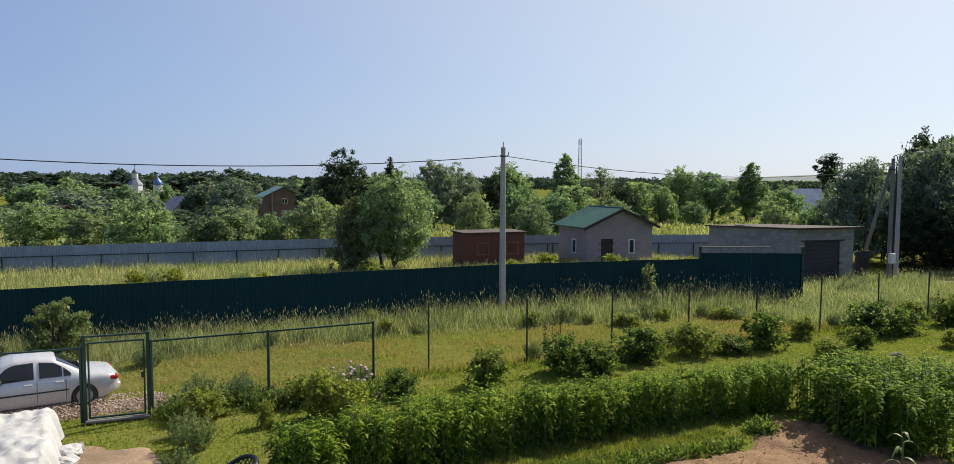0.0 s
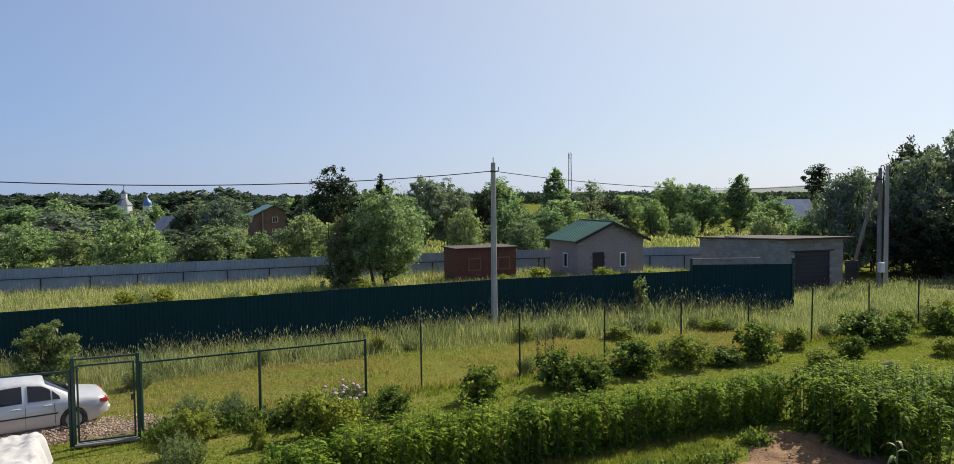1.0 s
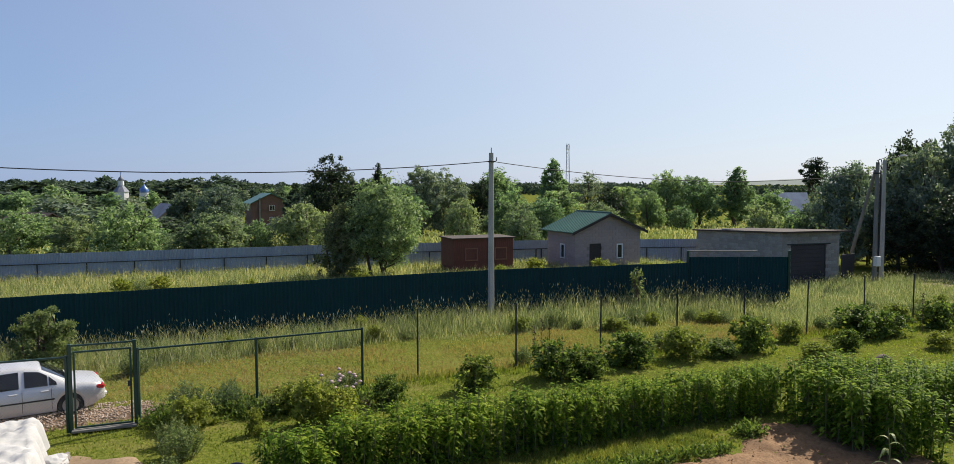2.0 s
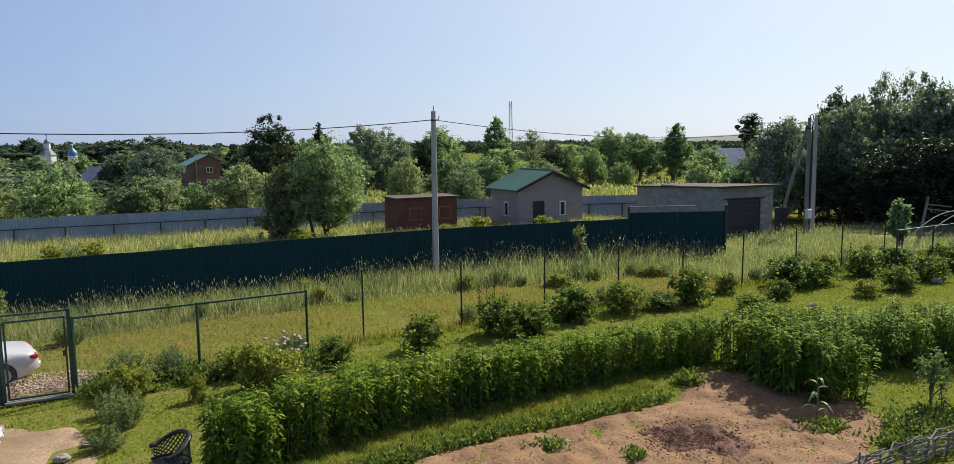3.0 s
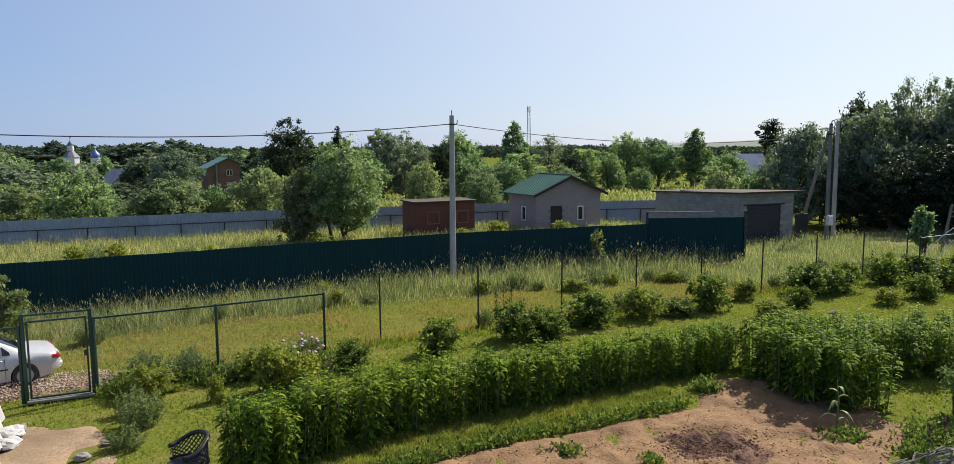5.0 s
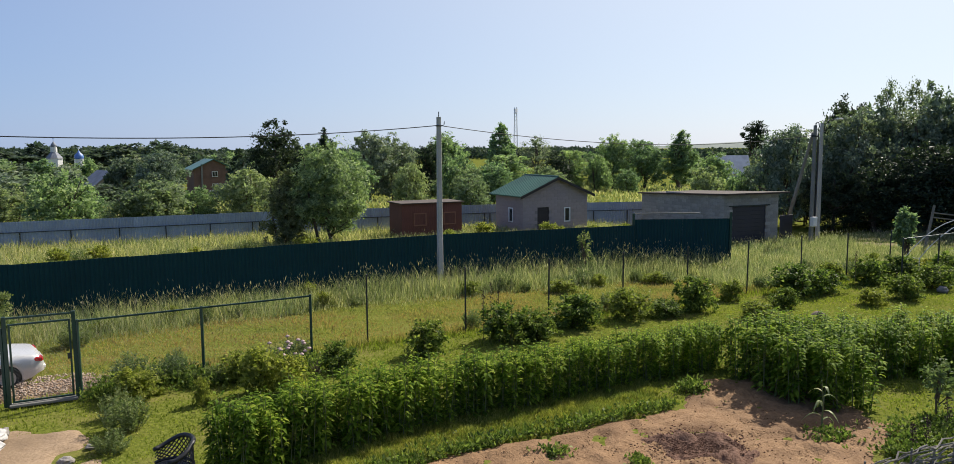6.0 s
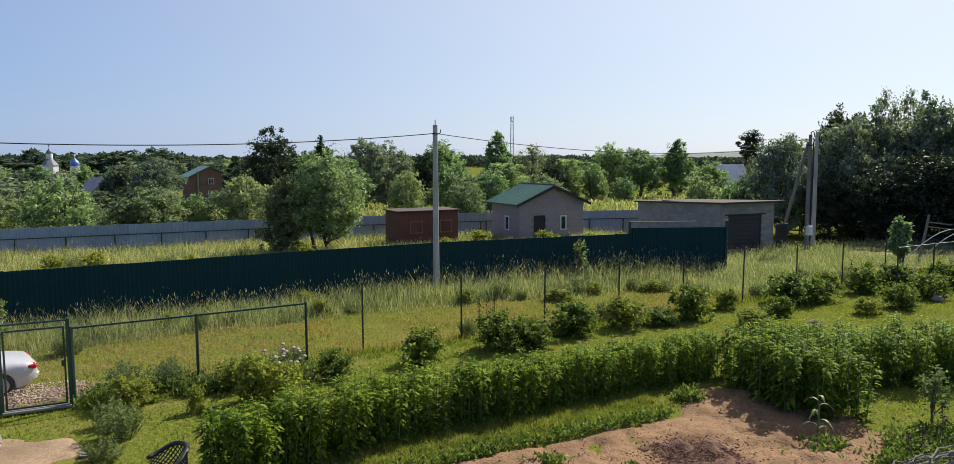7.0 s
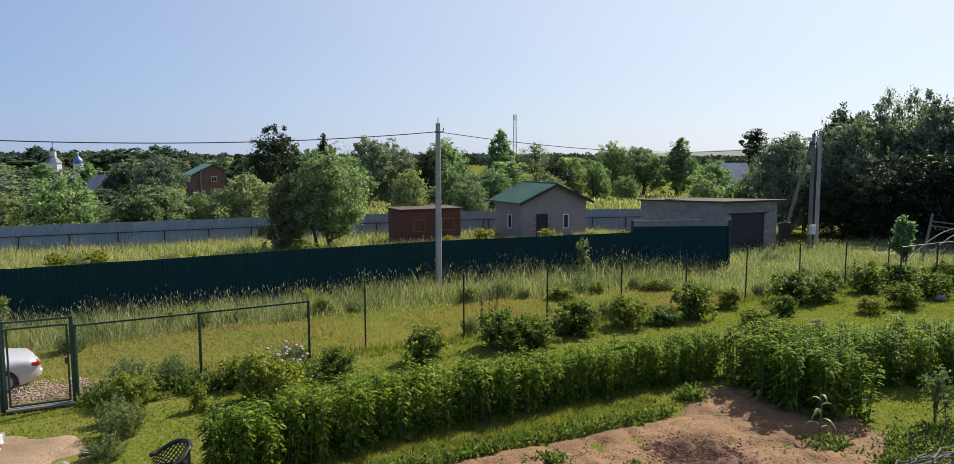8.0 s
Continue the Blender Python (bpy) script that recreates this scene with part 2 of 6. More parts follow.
# ---- mesh helpers ----
class Shape:
    """Collects vertices and faces of one mesh."""

    def __init__(self):
        self.v, self.f = [], []

    def add(self, verts, faces):
        n = len(self.v)
        self.v += [tuple(p) for p in verts]
        self.f += [tuple(i + n for i in f) for f in faces]
        return self

    def box(self, x0, x1, y0, y1, z0, z1, m=None, bevel=0.0):
        """A box with chamfered edges when bevel is given."""
        c, h = Vector(((x0 + x1) / 2, (y0 + y1) / 2, (z0 + z1) / 2)), Vector((abs(x1 - x0) / 2, abs(y1 - y0) / 2, abs(z1 - z0) / 2))
        if not bevel:
            vs = [Vector((sx * h.x, sy * h.y, sz * h.z)) + c for sx in (-1, 1) for sy in (-1, 1) for sz in (-1, 1)]
            fs = [(0, 1, 3, 2), (4, 6, 7, 5), (0, 4, 5, 1), (2, 3, 7, 6), (0, 2, 6, 4), (1, 5, 7, 3)]
        else:
            bm = bmesh.new()
            bmesh.ops.create_cube(bm, size=1, matrix=Matrix.Translation(c) @ Matrix.Diagonal((*(h * 2), 1)))
            bmesh.ops.bevel(bm, geom=bm.edges[:], offset=min(bevel, min(h) * 0.9), segments=1, affect="EDGES")
            bm.verts.index_update()
            vs, fs = [v.co.copy() for v in bm.verts], [tuple(v.index for v in f.verts) for f in bm.faces]
            bm.free()
        return self.add([m @ p for p in vs] if m else vs, fs)

    def tube(self, path, radii, n=8, cap=True):
        """A round tube along a path of points."""
        path = [Vector(p) for p in path]
        rads = radii if isinstance(radii, (list, tuple)) else [radii] * len(path)
        vs, fs = [], []
        for i, p in enumerate(path):
            d = (path[min(i + 1, len(path) - 1)] - path[max(i - 1, 0)]).normalized()
            a = d.cross(Vector((0, 0, 1)) if abs(d.z) < 0.95 else Vector((0, 1, 0))).normalized()
            b = d.cross(a)
            for k in range(n):
                w = 2 * math.pi * k / n
                vs.append(p + (a * math.cos(w) + b * math.sin(w)) * rads[i])
            if i:
                o = (i - 1) * n
                fs += [(o + k, o + (k + 1) % n, o + n + (k + 1) % n, o + n + k) for k in range(n)]
        if cap:
            fs += [tuple(range(n))[::-1], tuple(range(len(vs) - n, len(vs)))]
        return self.add(vs, fs)

    def prism(self, poly, y0, y1, m=None):
        """A polygon in x, z pushed along y."""
        n = len(poly)
        vs = [Vector((x, y0, z)) for x, z in poly] + [Vector((x, y1, z)) for x, z in poly]
        fs = [tuple(range(n)), tuple(range(2 * n - 1, n - 1, -1))] + [(i, i + n, (i + 1) % n + n, (i + 1) % n) for i in range(n)]
        return self.add([m @ p for p in vs] if m else vs, fs)

    def lathe(self, rings, n=16, at=(0, 0)):
        """Rings of (radius, z) turned round an upright axis."""
        vs = [(at[0] + r * math.cos(2 * math.pi * k / n), at[1] + r * math.sin(2 * math.pi * k / n), z) for r, z in rings for k in range(n)]
        fs = [(i * n + k, i * n + (k + 1) % n, (i + 1) * n + (k + 1) % n, (i + 1) * n + k) for i in range(len(rings) - 1) for k in range(n)]
        fs += [tuple(range(n))[::-1], tuple(range(len(vs) - n, len(vs)))]
        return self.add(vs, fs)

    def mesh(self, name, mat, smooth=False):
        me = bpy.data.meshes.new(name)
        me.from_pydata(self.v, [], self.f)
        me.materials.append(mat)
        bm = bmesh.new()
        bm.from_mesh(me)
        bmesh.ops.recalc_face_normals(bm, faces=bm.faces[:])
        bm.to_mesh(me)
        bm.free()
        if smooth:
            me.shade_smooth()
        return me


def raw_mesh(name, verts, k, mat, tris=None):
    """A mesh of many equal faces from an array: k corners each in order, or the given index rows."""
    me = bpy.data.meshes.new(name)
    verts = np.asarray(verts, dtype=np.float32).reshape(-1, 3)
    idx = np.arange(len(verts), dtype=np.int32).reshape(-1, k) if tris is None else np.asarray(tris, dtype=np.int32)
    me.vertices.add(len(verts))
    me.vertices.foreach_set("co", verts.ravel())
    me.loops.add(idx.size)
    me.loops.foreach_set("vertex_index", idx.ravel())
    me.polygons.add(len(idx))
    me.polygons.foreach_set("loop_start", np.arange(0, idx.size, idx.shape[1], dtype=np.int32))
    me.update(calc_edges=True)
    me.materials.append(mat)
    return me


def part(name, shape, mat, parent, label="", smooth=False):
    """Links a shape, or a mesh that is there already, as one part under its thing."""
    ob = new(name, shape.mesh(name, mat, smooth) if isinstance(shape, Shape) else shape)
    ob.parent = parent
    return tagged(ob, label) if label else ob


def thing(name, m, label, category, group="", kind=""):
    ob = new(name)
    ob.matrix_world = m
    return tagged(ob, label, category, group, kind)


def solid(name, shape, mat, label, category, kind="", m=None, smooth=False, group=""):
    ob = new(name, shape.mesh(name, mat, smooth) if isinstance(shape, Shape) else shape)
    if m:
        ob.matrix_world = m
    return tagged(ob, label, category, group, kind)


rng = np.random.default_rng(7)


# ---- ground ----
def smooth_step(a, b, v):
    w = min(1.0, max(0.0, (v - a) / (b - a)))
    return w * w * (3 - 2 * w)


def fence_y(x):
    """The line of the green fence, then of the garage front."""
    return 15.0 + (x + 34) * 0.4713 if x < 0.8 else (31.4 + (x - 0.8) * 0.2796 if x < 10.1 else (34.0 if x < 14.7 else 40.6 + (x - 14.7) * 0.32))


def ground_z(x, y):
    """Level garden and lane, a slightly higher field, a fall beyond the far fence, a dip under the car."""
    field = 0.45 * smooth_step(0.3, 7.0, y - fence_y(min(x, 14))) * smooth_step(15.5, 11.0, x)
    z = field - (3.4 - 2.2 * smooth_step(-4, 10, x) + field) * smooth_step(56, 150, y) - 0.1 * math.exp(-((x + 11) ** 2 + (y - 18.8) ** 2) / 9)
    return z + 0.04 * noise.noise((x * 0.35, y * 0.35, 0)) * (1 if y > 19 else 0.35)


def graded(near0, near1, step, far, grow=1.35):
    out = list(np.arange(near0, near1 + 0.01, step))
    d, lo, hi = step, near0, near1
    while hi < far:
        d *= grow
        hi += d
        lo -= d
        out = [lo] + out + [hi]
    return out


def build_ground():
    xs, ys = graded(-32, 42, 0.8, 4000), graded(-6, 60, 0.8, 4000)
    vs = [(x, y, ground_z(x, y)) for y in ys for x in xs]
    n = len(xs)
    tris = [(j * n + i, j * n + i + 1, (j + 1) * n + i + 1, (j + 1) * n + i) for j in range(len(ys) - 1) for i in range(n - 1)]
    me = raw_mesh("ground", vs, 4, TURF, tris)
    me.shade_smooth()
    tagged(new("ground", me), "uneven grassy ground of garden, lane and field", "ground", kind="structure")


build_ground()


def patch(name, outline, mat, label, category, height=0.05, step=0.22, rough=0.03, waver=0.22):
    """A sheet of earth with a wavering rim, domed a little over the turf."""
    poly = [Vector(p) for p in outline]

    def inside(p):
        hit, best = False, 1e9
        for a, b in zip(poly, poly[1:] + poly[:1]):
            if (a.y > p.y) != (b.y > p.y) and p.x < (b.x - a.x) * (p.y - a.y) / (b.y - a.y) + a.x:
                hit = not hit
            ab = b - a
            best = min(best, (p - a - ab * max(0, min(1, (p - a).dot(ab) / ab.length_squared))).length)
        return best if hit else -best

    x0, x1 = min(p.x for p in poly) - 0.5, max(p.x for p in poly) + 0.5
    y0, y1 = min(p.y for p in poly) - 0.5, max(p.y for p in poly) + 0.5
    nx, ny = int((x1 - x0) / step) + 1, int((y1 - y0) / step) + 1
    vs, keep = [], []
    for j in range(ny + 1):
        for i in range(nx + 1):
            x, y = x0 + i * step, y0 + j * step
            d = inside(Vector((x, y))) + waver * noise.noise((x * 1.3, y * 1.3, 5)) + 0.1 * noise.noise((x * 5, y * 5, 2))
            keep.append(d > -0.45)
            z = ground_z(x, y) + height * smooth_step(-0.25, 0.35, d) * 2 - height
            vs.append((x, y, z + rough * noise.fractal((x * 2.2, y * 2.2, 1), 0.7, 2.1, 5) * smooth_step(-0.1, 0.4, d)))
    w = nx + 1
    quads = [(j * w + i, j * w + i + 1, (j + 1) * w + i + 1, (j + 1) * w + i) for j in range(ny) for i in range(nx)]
    quads = [q for q in quads if all(keep[k] for k in q)]
    me = raw_mesh(name, vs, 4, mat, quads)
    me.shade_smooth()
    return tagged(new(name, me), label, category, kind="structure")


BED = [(-1.4, 12.2), (0.6, 13.3), (2.0, 13.9), (3.7, 14.6), (5.7, 15.4), (6.3, 16.7), (7.2, 17.4), (8.5, 17.0), (9.4, 15.2), (9.35, 14.25), (10.3, 14.1), (9.3, 13.4), (8.2, 12.3), (7.5, 11.0), (4.0, 8.5), (-2, 8.5)]
patch("soil_bed", BED, SOIL, "bare dry brown soil of a dug garden bed", "soil bed", 0.05, 0.09, 0.085)
patch("dug_soil", [(4.2, 13.7), (5.05, 14.15), (5.9, 13.7), (6.3, 12.6), (5.6, 12.1), (4.5, 12.6)], DARK_SOIL, "dark freshly dug clods on the bed", "dug soil", 0.10, 0.04, 0.12)
patch("sand_path", [(-8.0, 15.3), (-6.9, 15.4), (-6.3, 14.4), (-5.9, 12), (-9.5, 11), (-8.4, 14)], SAND, "worn sandy path by the wicket gate", "path", 0.05, 0.08, 0.03, 0.8)
patch("gravel_drive", [(-9.0, 17.35), (-7.5, 18.0), (-7.2, 18.7), (-8.4, 19.3), (-12.5, 17.9), (-15, 16.3), (-12, 15.9)], LITTER, "brown gravel and leaf litter outside the gate", "gravel", 0.04, 0.15, 0.03)
patch("track", [(25.2, 41.8), (29, 39.7), (44, 33.5), (44, 32.5), (28.5, 38.3), (25.0, 40.5)], SAND, "sandy wheel track of a lane", "track", 0.06, 0.3, 0.03)
patch("track", [(26.5, 43.6), (30, 41.7), (46, 35.8), (46, 34.8), (29.5, 40.6), (26.3, 42.3)], SAND, "sandy wheel track of a lane", "track", 0.06, 0.3, 0.03)


# ---- fences ----
def run(a, b):
    """The placement at a with x running along to b and z up; and the length."""
    a, b = Vector((*a, 0)), Vector((*b, 0))
    d = b - a
    m = Matrix.Translation(a) @ Matrix.Rotation(math.atan2(d.y, d.x), 4, "Z")
    return m, d.length


def sheet_mesh(name, width, height, mat, pitch=0.144, depth=0.02):
    """A profiled metal sheet: trapezoid ribs, cut edges with thickness."""
    pts, x = [], 0.0
    while x < width - 1e-6:
        for dx, d in ((0, 0), (0.35, 0), (0.5, depth), (0.85, depth)):
            if x + dx * pitch <= width:
                pts.append((x + dx * pitch, d))
        x += pitch
    pts.append((width, 0))
    s = Shape()
    n = len(pts)
    vs = [(px, py + o, z) for o in (0, 0.004) for z in (0, height) for px, py in pts]
    fs = []
    for i in range(n - 1):
        fs += [(i, i + 1, n + i + 1, n + i), (2 * n + i, 3 * n + i, 3 * n + i + 1, 2 * n + i + 1), (n + i, n + i + 1, 3 * n + i + 1, 3 * n + i)]
    return s.add(vs, fs).mesh(name, mat)


def profiled_fence(label, a, b, height, mat, post_mat, front_posts, group="", low=0.05):
    m, length = run(a, b)
    f = thing("sheet_fence", m, label, "fence", group)
    count = max(1, round(length / 1.15))
    w = length / count
    me = sheet_mesh("sheet", w + 0.03, height - low, mat)
    for i in range(count):
        part("sheet", me, mat, f).location = (i * w, 0.0065 * (i % 2), low + rng.uniform(-0.012, 0.012))
    side = -0.05 if front_posts else 0.07
    for z in (height * 0.12, height * 0.69) if front_posts else (height * 0.22, height * 0.80):
        part("rail", Shape().box(0, length, side - 0.02, side + 0.02, z - 0.02, z + 0.02), post_mat, f)
    pm = Shape().box(-0.03, 0.03, side * 2 - 0.03, side * 2 + 0.03, 0, height * (0.70 if front_posts else 0.88), bevel=0.004).mesh("post", post_mat)
    for i in range(int(length / 2.4) + 1):
        part("post", pm, post_mat, f).location = (i * 2.4, 0, 0)
    return f


profiled_fence("tall dark green profiled sheet fence along the lane", (-34, 15.0), (0.8, 31.4), 2.0, GREEN_SHEET, GREEN_PAINT, False, "lane fence")
profiled_fence("tall dark green profiled sheet fence along the lane", (0.8, 31.4), (10.1, 34.0), 2.0, GREEN_SHEET, GREEN_PAINT, False, "lane fence")
profiled_fence("pale blue-grey profiled sheet fence with steel posts", (-48, 32.0), (-9.3, 46.2), 1.85, GREY_SHEET, DARK_STEEL, True, "field fence")
profiled_fence("pale blue-grey profiled sheet fence with steel posts", (-9.3, 46.2), (5, 50.0), 1.85, GREY_SHEET, DARK_STEEL, True, "field fence")
profiled_fence("pale blue-grey profiled sheet fence with steel posts", (5, 50.0), (22, 51.5), 1.85, GREY_SHEET, DARK_STEEL, True, "field fence")


def sheet_gate():
    """The higher double gate at the end of the green fence, under a pipe frame."""
    m, length = run((10.1, 34.1), (14.7, 34.0))
    g = thing("double_gate", m, "closed green sheet metal double gate with a pipe frame", "gate")
    for i in range(2):
        leaf = part("leaf", sheet_mesh("leaf", length / 2 - 0.006, 2.15, GREEN_SHEET), GREEN_SHEET, g)
        leaf.location = (i * length / 2 + 0.003, 0, 0.1)
        part("leaf_frame", Shape().box(0, length / 2 - 0.02, 0.03, 0.06, 0.2, 0.25).box(0, length / 2 - 0.02, 0.03, 0.06, 1.85, 1.9), GREEN_PAINT, leaf)
    for x in (0, length):
        part("gate_post", Shape().box(x - 0.05, x + 0.05, -0.05, 0.05, 0, 2.55, bevel=0.008), GREEN_PAINT, g)
    part("lintel", Shape().tube([(0, 0, 2.52), (length * 0.68, 0, 2.52)], 0.03), OLD_CONCRETE, g, "pale pipe lintel")


sheet_gate()


# ---- chain-link fence and wicket gate of the garden ----
def chain_panel(s, x0, x1, z0, z1, cell=0.075, r=0.0008):
    """Diagonal wires of a chain-link net in the plane y = 0."""
    h = z1 - z0
    for way in (1, -1):
        k = x0 - h
        while k < x1:
            a, b = (k, z0), (k + h, z1)
            ta, tb = max(0.0, (x0 - a[0]) / h), min(1.0, (x1 - a[0]) / h)
            if tb > ta:
                za, zb = (z0 + ta * h, z0 + tb * h) if way == 1 else (z1 - ta * h, z1 - tb * h)
                s.tube([(a[0] + ta * h, way * 0.002, za), (a[0] + tb * h, way * 0.002, zb)], r, 3, False)
            k += cell
    return s


def garden_fence():
    ends = [(-15.3, 14.35), (-12.1, 15.6), (-8.98, 16.85)]
    right = [(-7.62, 17.4), (-5.2, 18.55), (-2.75, 19.75)]
    for pts, tall, title in ((ends, 1.75, "dark green framed chain-link fence beside the car"), (right, 1.8, "dark green framed chain-link fence panels by the gate")):
        f = thing("chain_link_fence", Matrix.Translation((*pts[0], 0)), title, "fence", "garden fence")
        for i, (a, b) in enumerate(zip(pts, pts[1:])):
            m, length = run(a, b)
            m = Matrix.Translation((-pts[0][0], -pts[0][1], 0)) @ m
            part("rail", Shape().box(0, length, -0.02, 0.02, tall - 0.04, tall, m), GREEN_PAINT, f)
            net = chain_panel(Shape(), 0.03, length - 0.03, 0.08, tall - 0.04)
            net.v = [tuple(m @ Vector(p)) for p in net.v]
            part("net", net, WIRE, f, "galvanised wire net")
        for p in pts:
            x, y = p[0] - pts[0][0], p[1] - pts[0][1]
            part("post", Shape().box(x - 0.03, x + 0.03, y - 0.03, y + 0.03, 0, tall + 0.02, bevel=0.005), GREEN_PAINT, f)
    m, length = run((-8.92, 16.88), (-7.68, 17.38))
    g = thing("wicket_gate", m, "closed dark green steel wicket gate with wire net", "gate")
    for x in (0, length):
        part("gate_post", Shape().box(x - 0.04, x + 0.04, -0.04, 0.04, 0, 2.02, bevel=0.006), GREEN_PAINT, g)
    part("head_bar", Shape().box(0.04, length - 0.04, -0.02, 0.02, 1.96, 2.0), GREEN_PAINT, g)
    s = Shape()
    for x in (0.09, length - 0.09):
        s.box(x - 0.02, x + 0.02, -0.02, 0.02, 0.08, 1.85)
    for z in (0.10, 1.83):
        s.box(0.11, length - 0.11, -0.02, 0.02, z - 0.02, z + 0.02)
    leaf = part("leaf", s, GREEN_PAINT, g)
    part("net", chain_panel(Shape(), 0.11, length - 0.11, 0.12, 1.81), WIRE, leaf, "galvanised wire net")
    part("latch", Shape().box(length - 0.16, length - 0.07, -0.05, -0.02, 0.95, 1.08, bevel=0.006), DARK_STEEL, leaf)
    part("threshold", Shape().box(0, length, -0.12, 0.12, 0.0, 0.06, bevel=0.01), OLD_CONCRETE, g, "grey concrete threshold")


garden_fence()

POST_LINE = [(-1.4, 21.5), (1.5, 22.5), (4.3, 23.9), (7.1, 25.1), (9.8, 26.25), (12.6, 27.5), (15.4, 28.75), (17.7, 29.4), (20.0, 30.1)]
line_post = None
for px_, py_ in POST_LINE:
    pose_here = pose(px_, py_, 0, rng.uniform(-0.8, 0.8), rng.uniform(-0.8, 0.8), 23)
    if line_post is None:
        line_post = thing("fence_post", pose_here, "thin dark steel post of the garden fence in the grass", "fence post", "garden fence posts")
        part("pipe", Shape().tube([(0, 0, 0), (0, 0, 2.0)], 0.026, 8), DARK_STEEL, line_post)
        part("cap", Shape().lathe([(0.03, 1.98), (0.03, 2.02), (0.012, 2.035)], 8), DARK_STEEL, line_post)
    else:
        copy_thing(line_post, pose_here)


def rail_fence():
    pts = [(19.0, 27.8), (21.3, 28.9), (24.2, 30.2), (27.5, 31.6), (31, 33.0)]
    f = thing("rail_fence", Matrix.Translation((*pts[0], 0)), "low dark steel rail fence at the end of the garden", "fence")
    for i, p in enumerate(pts):
        x, y = p[0] - pts[0][0], p[1] - pts[0][1]
        part("post", Shape().tube([(x, y, 0), (x, y, 2.0)], 0.03), DARK_STEEL, f)
        if i:
            q = pts[i - 1]
            part("rail", Shape().tube([(q[0] - pts[0][0], q[1] - pts[0][1], 1.96), (x, y, 1.96)], 0.018), GREEN_PAINT, f)


rail_fence()


# ---- poles and wires ----
def sag(a, b, drop, n=24):
    a, b = Vector(a), Vector(b)
    return [a.lerp(b, i / n) - Vector((0, 0, drop * 4 * (i / n) * (1 - i / n))) for i in range(n + 1)]


def concrete_pole(at, height, mat, label, lean=(0, 0), turn=25):
    p = thing("utility_pole", pose(*at, lean[0], lean[1], turn), label, "utility pole", "utility poles")
    s = Shape()
    w0, w1, d0, d1 = 0.115, 0.08, 0.10, 0.075
    vs, b = [], 0.025
    for w, d, z in ((w0, d0, 0), (w1, d1, height)):
        vs += [(-w + b, -d, z), (w - b, -d, z), (w, -d + b, z), (w, d - b, z), (w - b, d, z), (-w + b, d, z), (-w, d - b, z), (-w, -d + b, z)]
    part("shaft", s.add(vs, [tuple(range(7, -1, -1)), tuple(range(8, 16))] + [(k, (k + 1) % 8, 8 + (k + 1) % 8, 8 + k) for k in range(8)]), mat, p)
    return p


mid_pole = concrete_pole((1.02, 30.75, 0), 6.84, CONCRETE, "pale grey square concrete utility pole in the grass", (0.25, 0))
part("pin", Shape().tube([(0, 0, 6.8), (0, 0, 7.05)], 0.018), DARK_STEEL, mid_pole)
part("bracket", Shape().box(-0.10, 0.10, -0.11, 0.09, 6.46, 6.52, bevel=0.01).tube([(0.09, -0.1, 6.48), (0.19, -0.1, 6.53), (0.2, -0.1, 6.66)], 0.018), DARK_STEEL, mid_pole, "dark steel cable bracket")
end_pole = concrete_pole((23.0, 42.0, 0), 6.75, OLD_CONCRETE, "weathered concrete utility pole with a leaning strut")
part("strut", Shape().tube([(0.9, 2.6, 0), (-0.02, 0.1, 6.35)], [0.11, 0.085], 8), OLD_CONCRETE, end_pole)
part("bracket", Shape().box(-0.13, 0.13, -0.13, 0.13, 6.1, 6.17, bevel=0.01), DARK_STEEL, end_pole)
part("cable_coil", Shape().tube([(0.16 * math.cos(a), -0.14, 6.72 + 0.2 * math.sin(a)) for a in np.linspace(-0.4, math.pi + 0.4, 14)], 0.025, 6), CABLE, end_pole, "black cable looped over the pole top")
part("meter_box", Shape().box(-0.30, 0.06, -0.36, -0.12, 0.95, 1.5, bevel=0.02), WHITE_WALL, end_pole, "pale grey meter box")
part("conduit", Shape().tube([(0.10, -0.13, 6.3), (0.14, -0.15, 4.5), (0.10, -0.14, 2.4), (0.02, -0.2, 1.5)], 0.04), CABLE, end_pole, "black cable running down")
second_pole = concrete_pole((23.95, 43.0, 0), 6.9, CONCRETE, "pale concrete utility pole beside a weathered one")
part("lamp_arm", Shape().tube([(0, 0, 6.7), (0.3, -0.25, 7.05), (0.75, -0.5, 7.15)], 0.02), DARK_STEEL, second_pole)
part("lamp_head", Shape().box(0.65, 1.1, -0.62, -0.44, 7.1, 7.2, bevel=0.03), WHITE_WALL, second_pole, "pale street lamp head")
concrete_pole((-17.4, 22.2, 0), 6.72, CONCRETE, "pale grey square concrete utility pole in the grass")
solid("overhead_cable", Shape().tube(sag((1.02, 30.62, 6.5), (-17.4, 22.0, 6.32), 0.42, 30), 0.019, 6), CABLE, "twisted black overhead cable between poles", "overhead cable", group="overhead cables")
solid("overhead_cable", Shape().tube(sag((1.02, 30.62, 6.5), (22.95, 41.9, 6.2), 0.66, 30), 0.016, 6), CABLE, "twisted black overhead cable between poles", "overhead cable", group="overhead cables")
solid("overhead_cable", Shape().tube(sag((23.95, 43.0, 5.6), (45, 36, 3.2), 0.5, 20), 0.014, 6), WIRE, "thin pale overhead cable to the trees", "overhead cable", group="overhead cables")


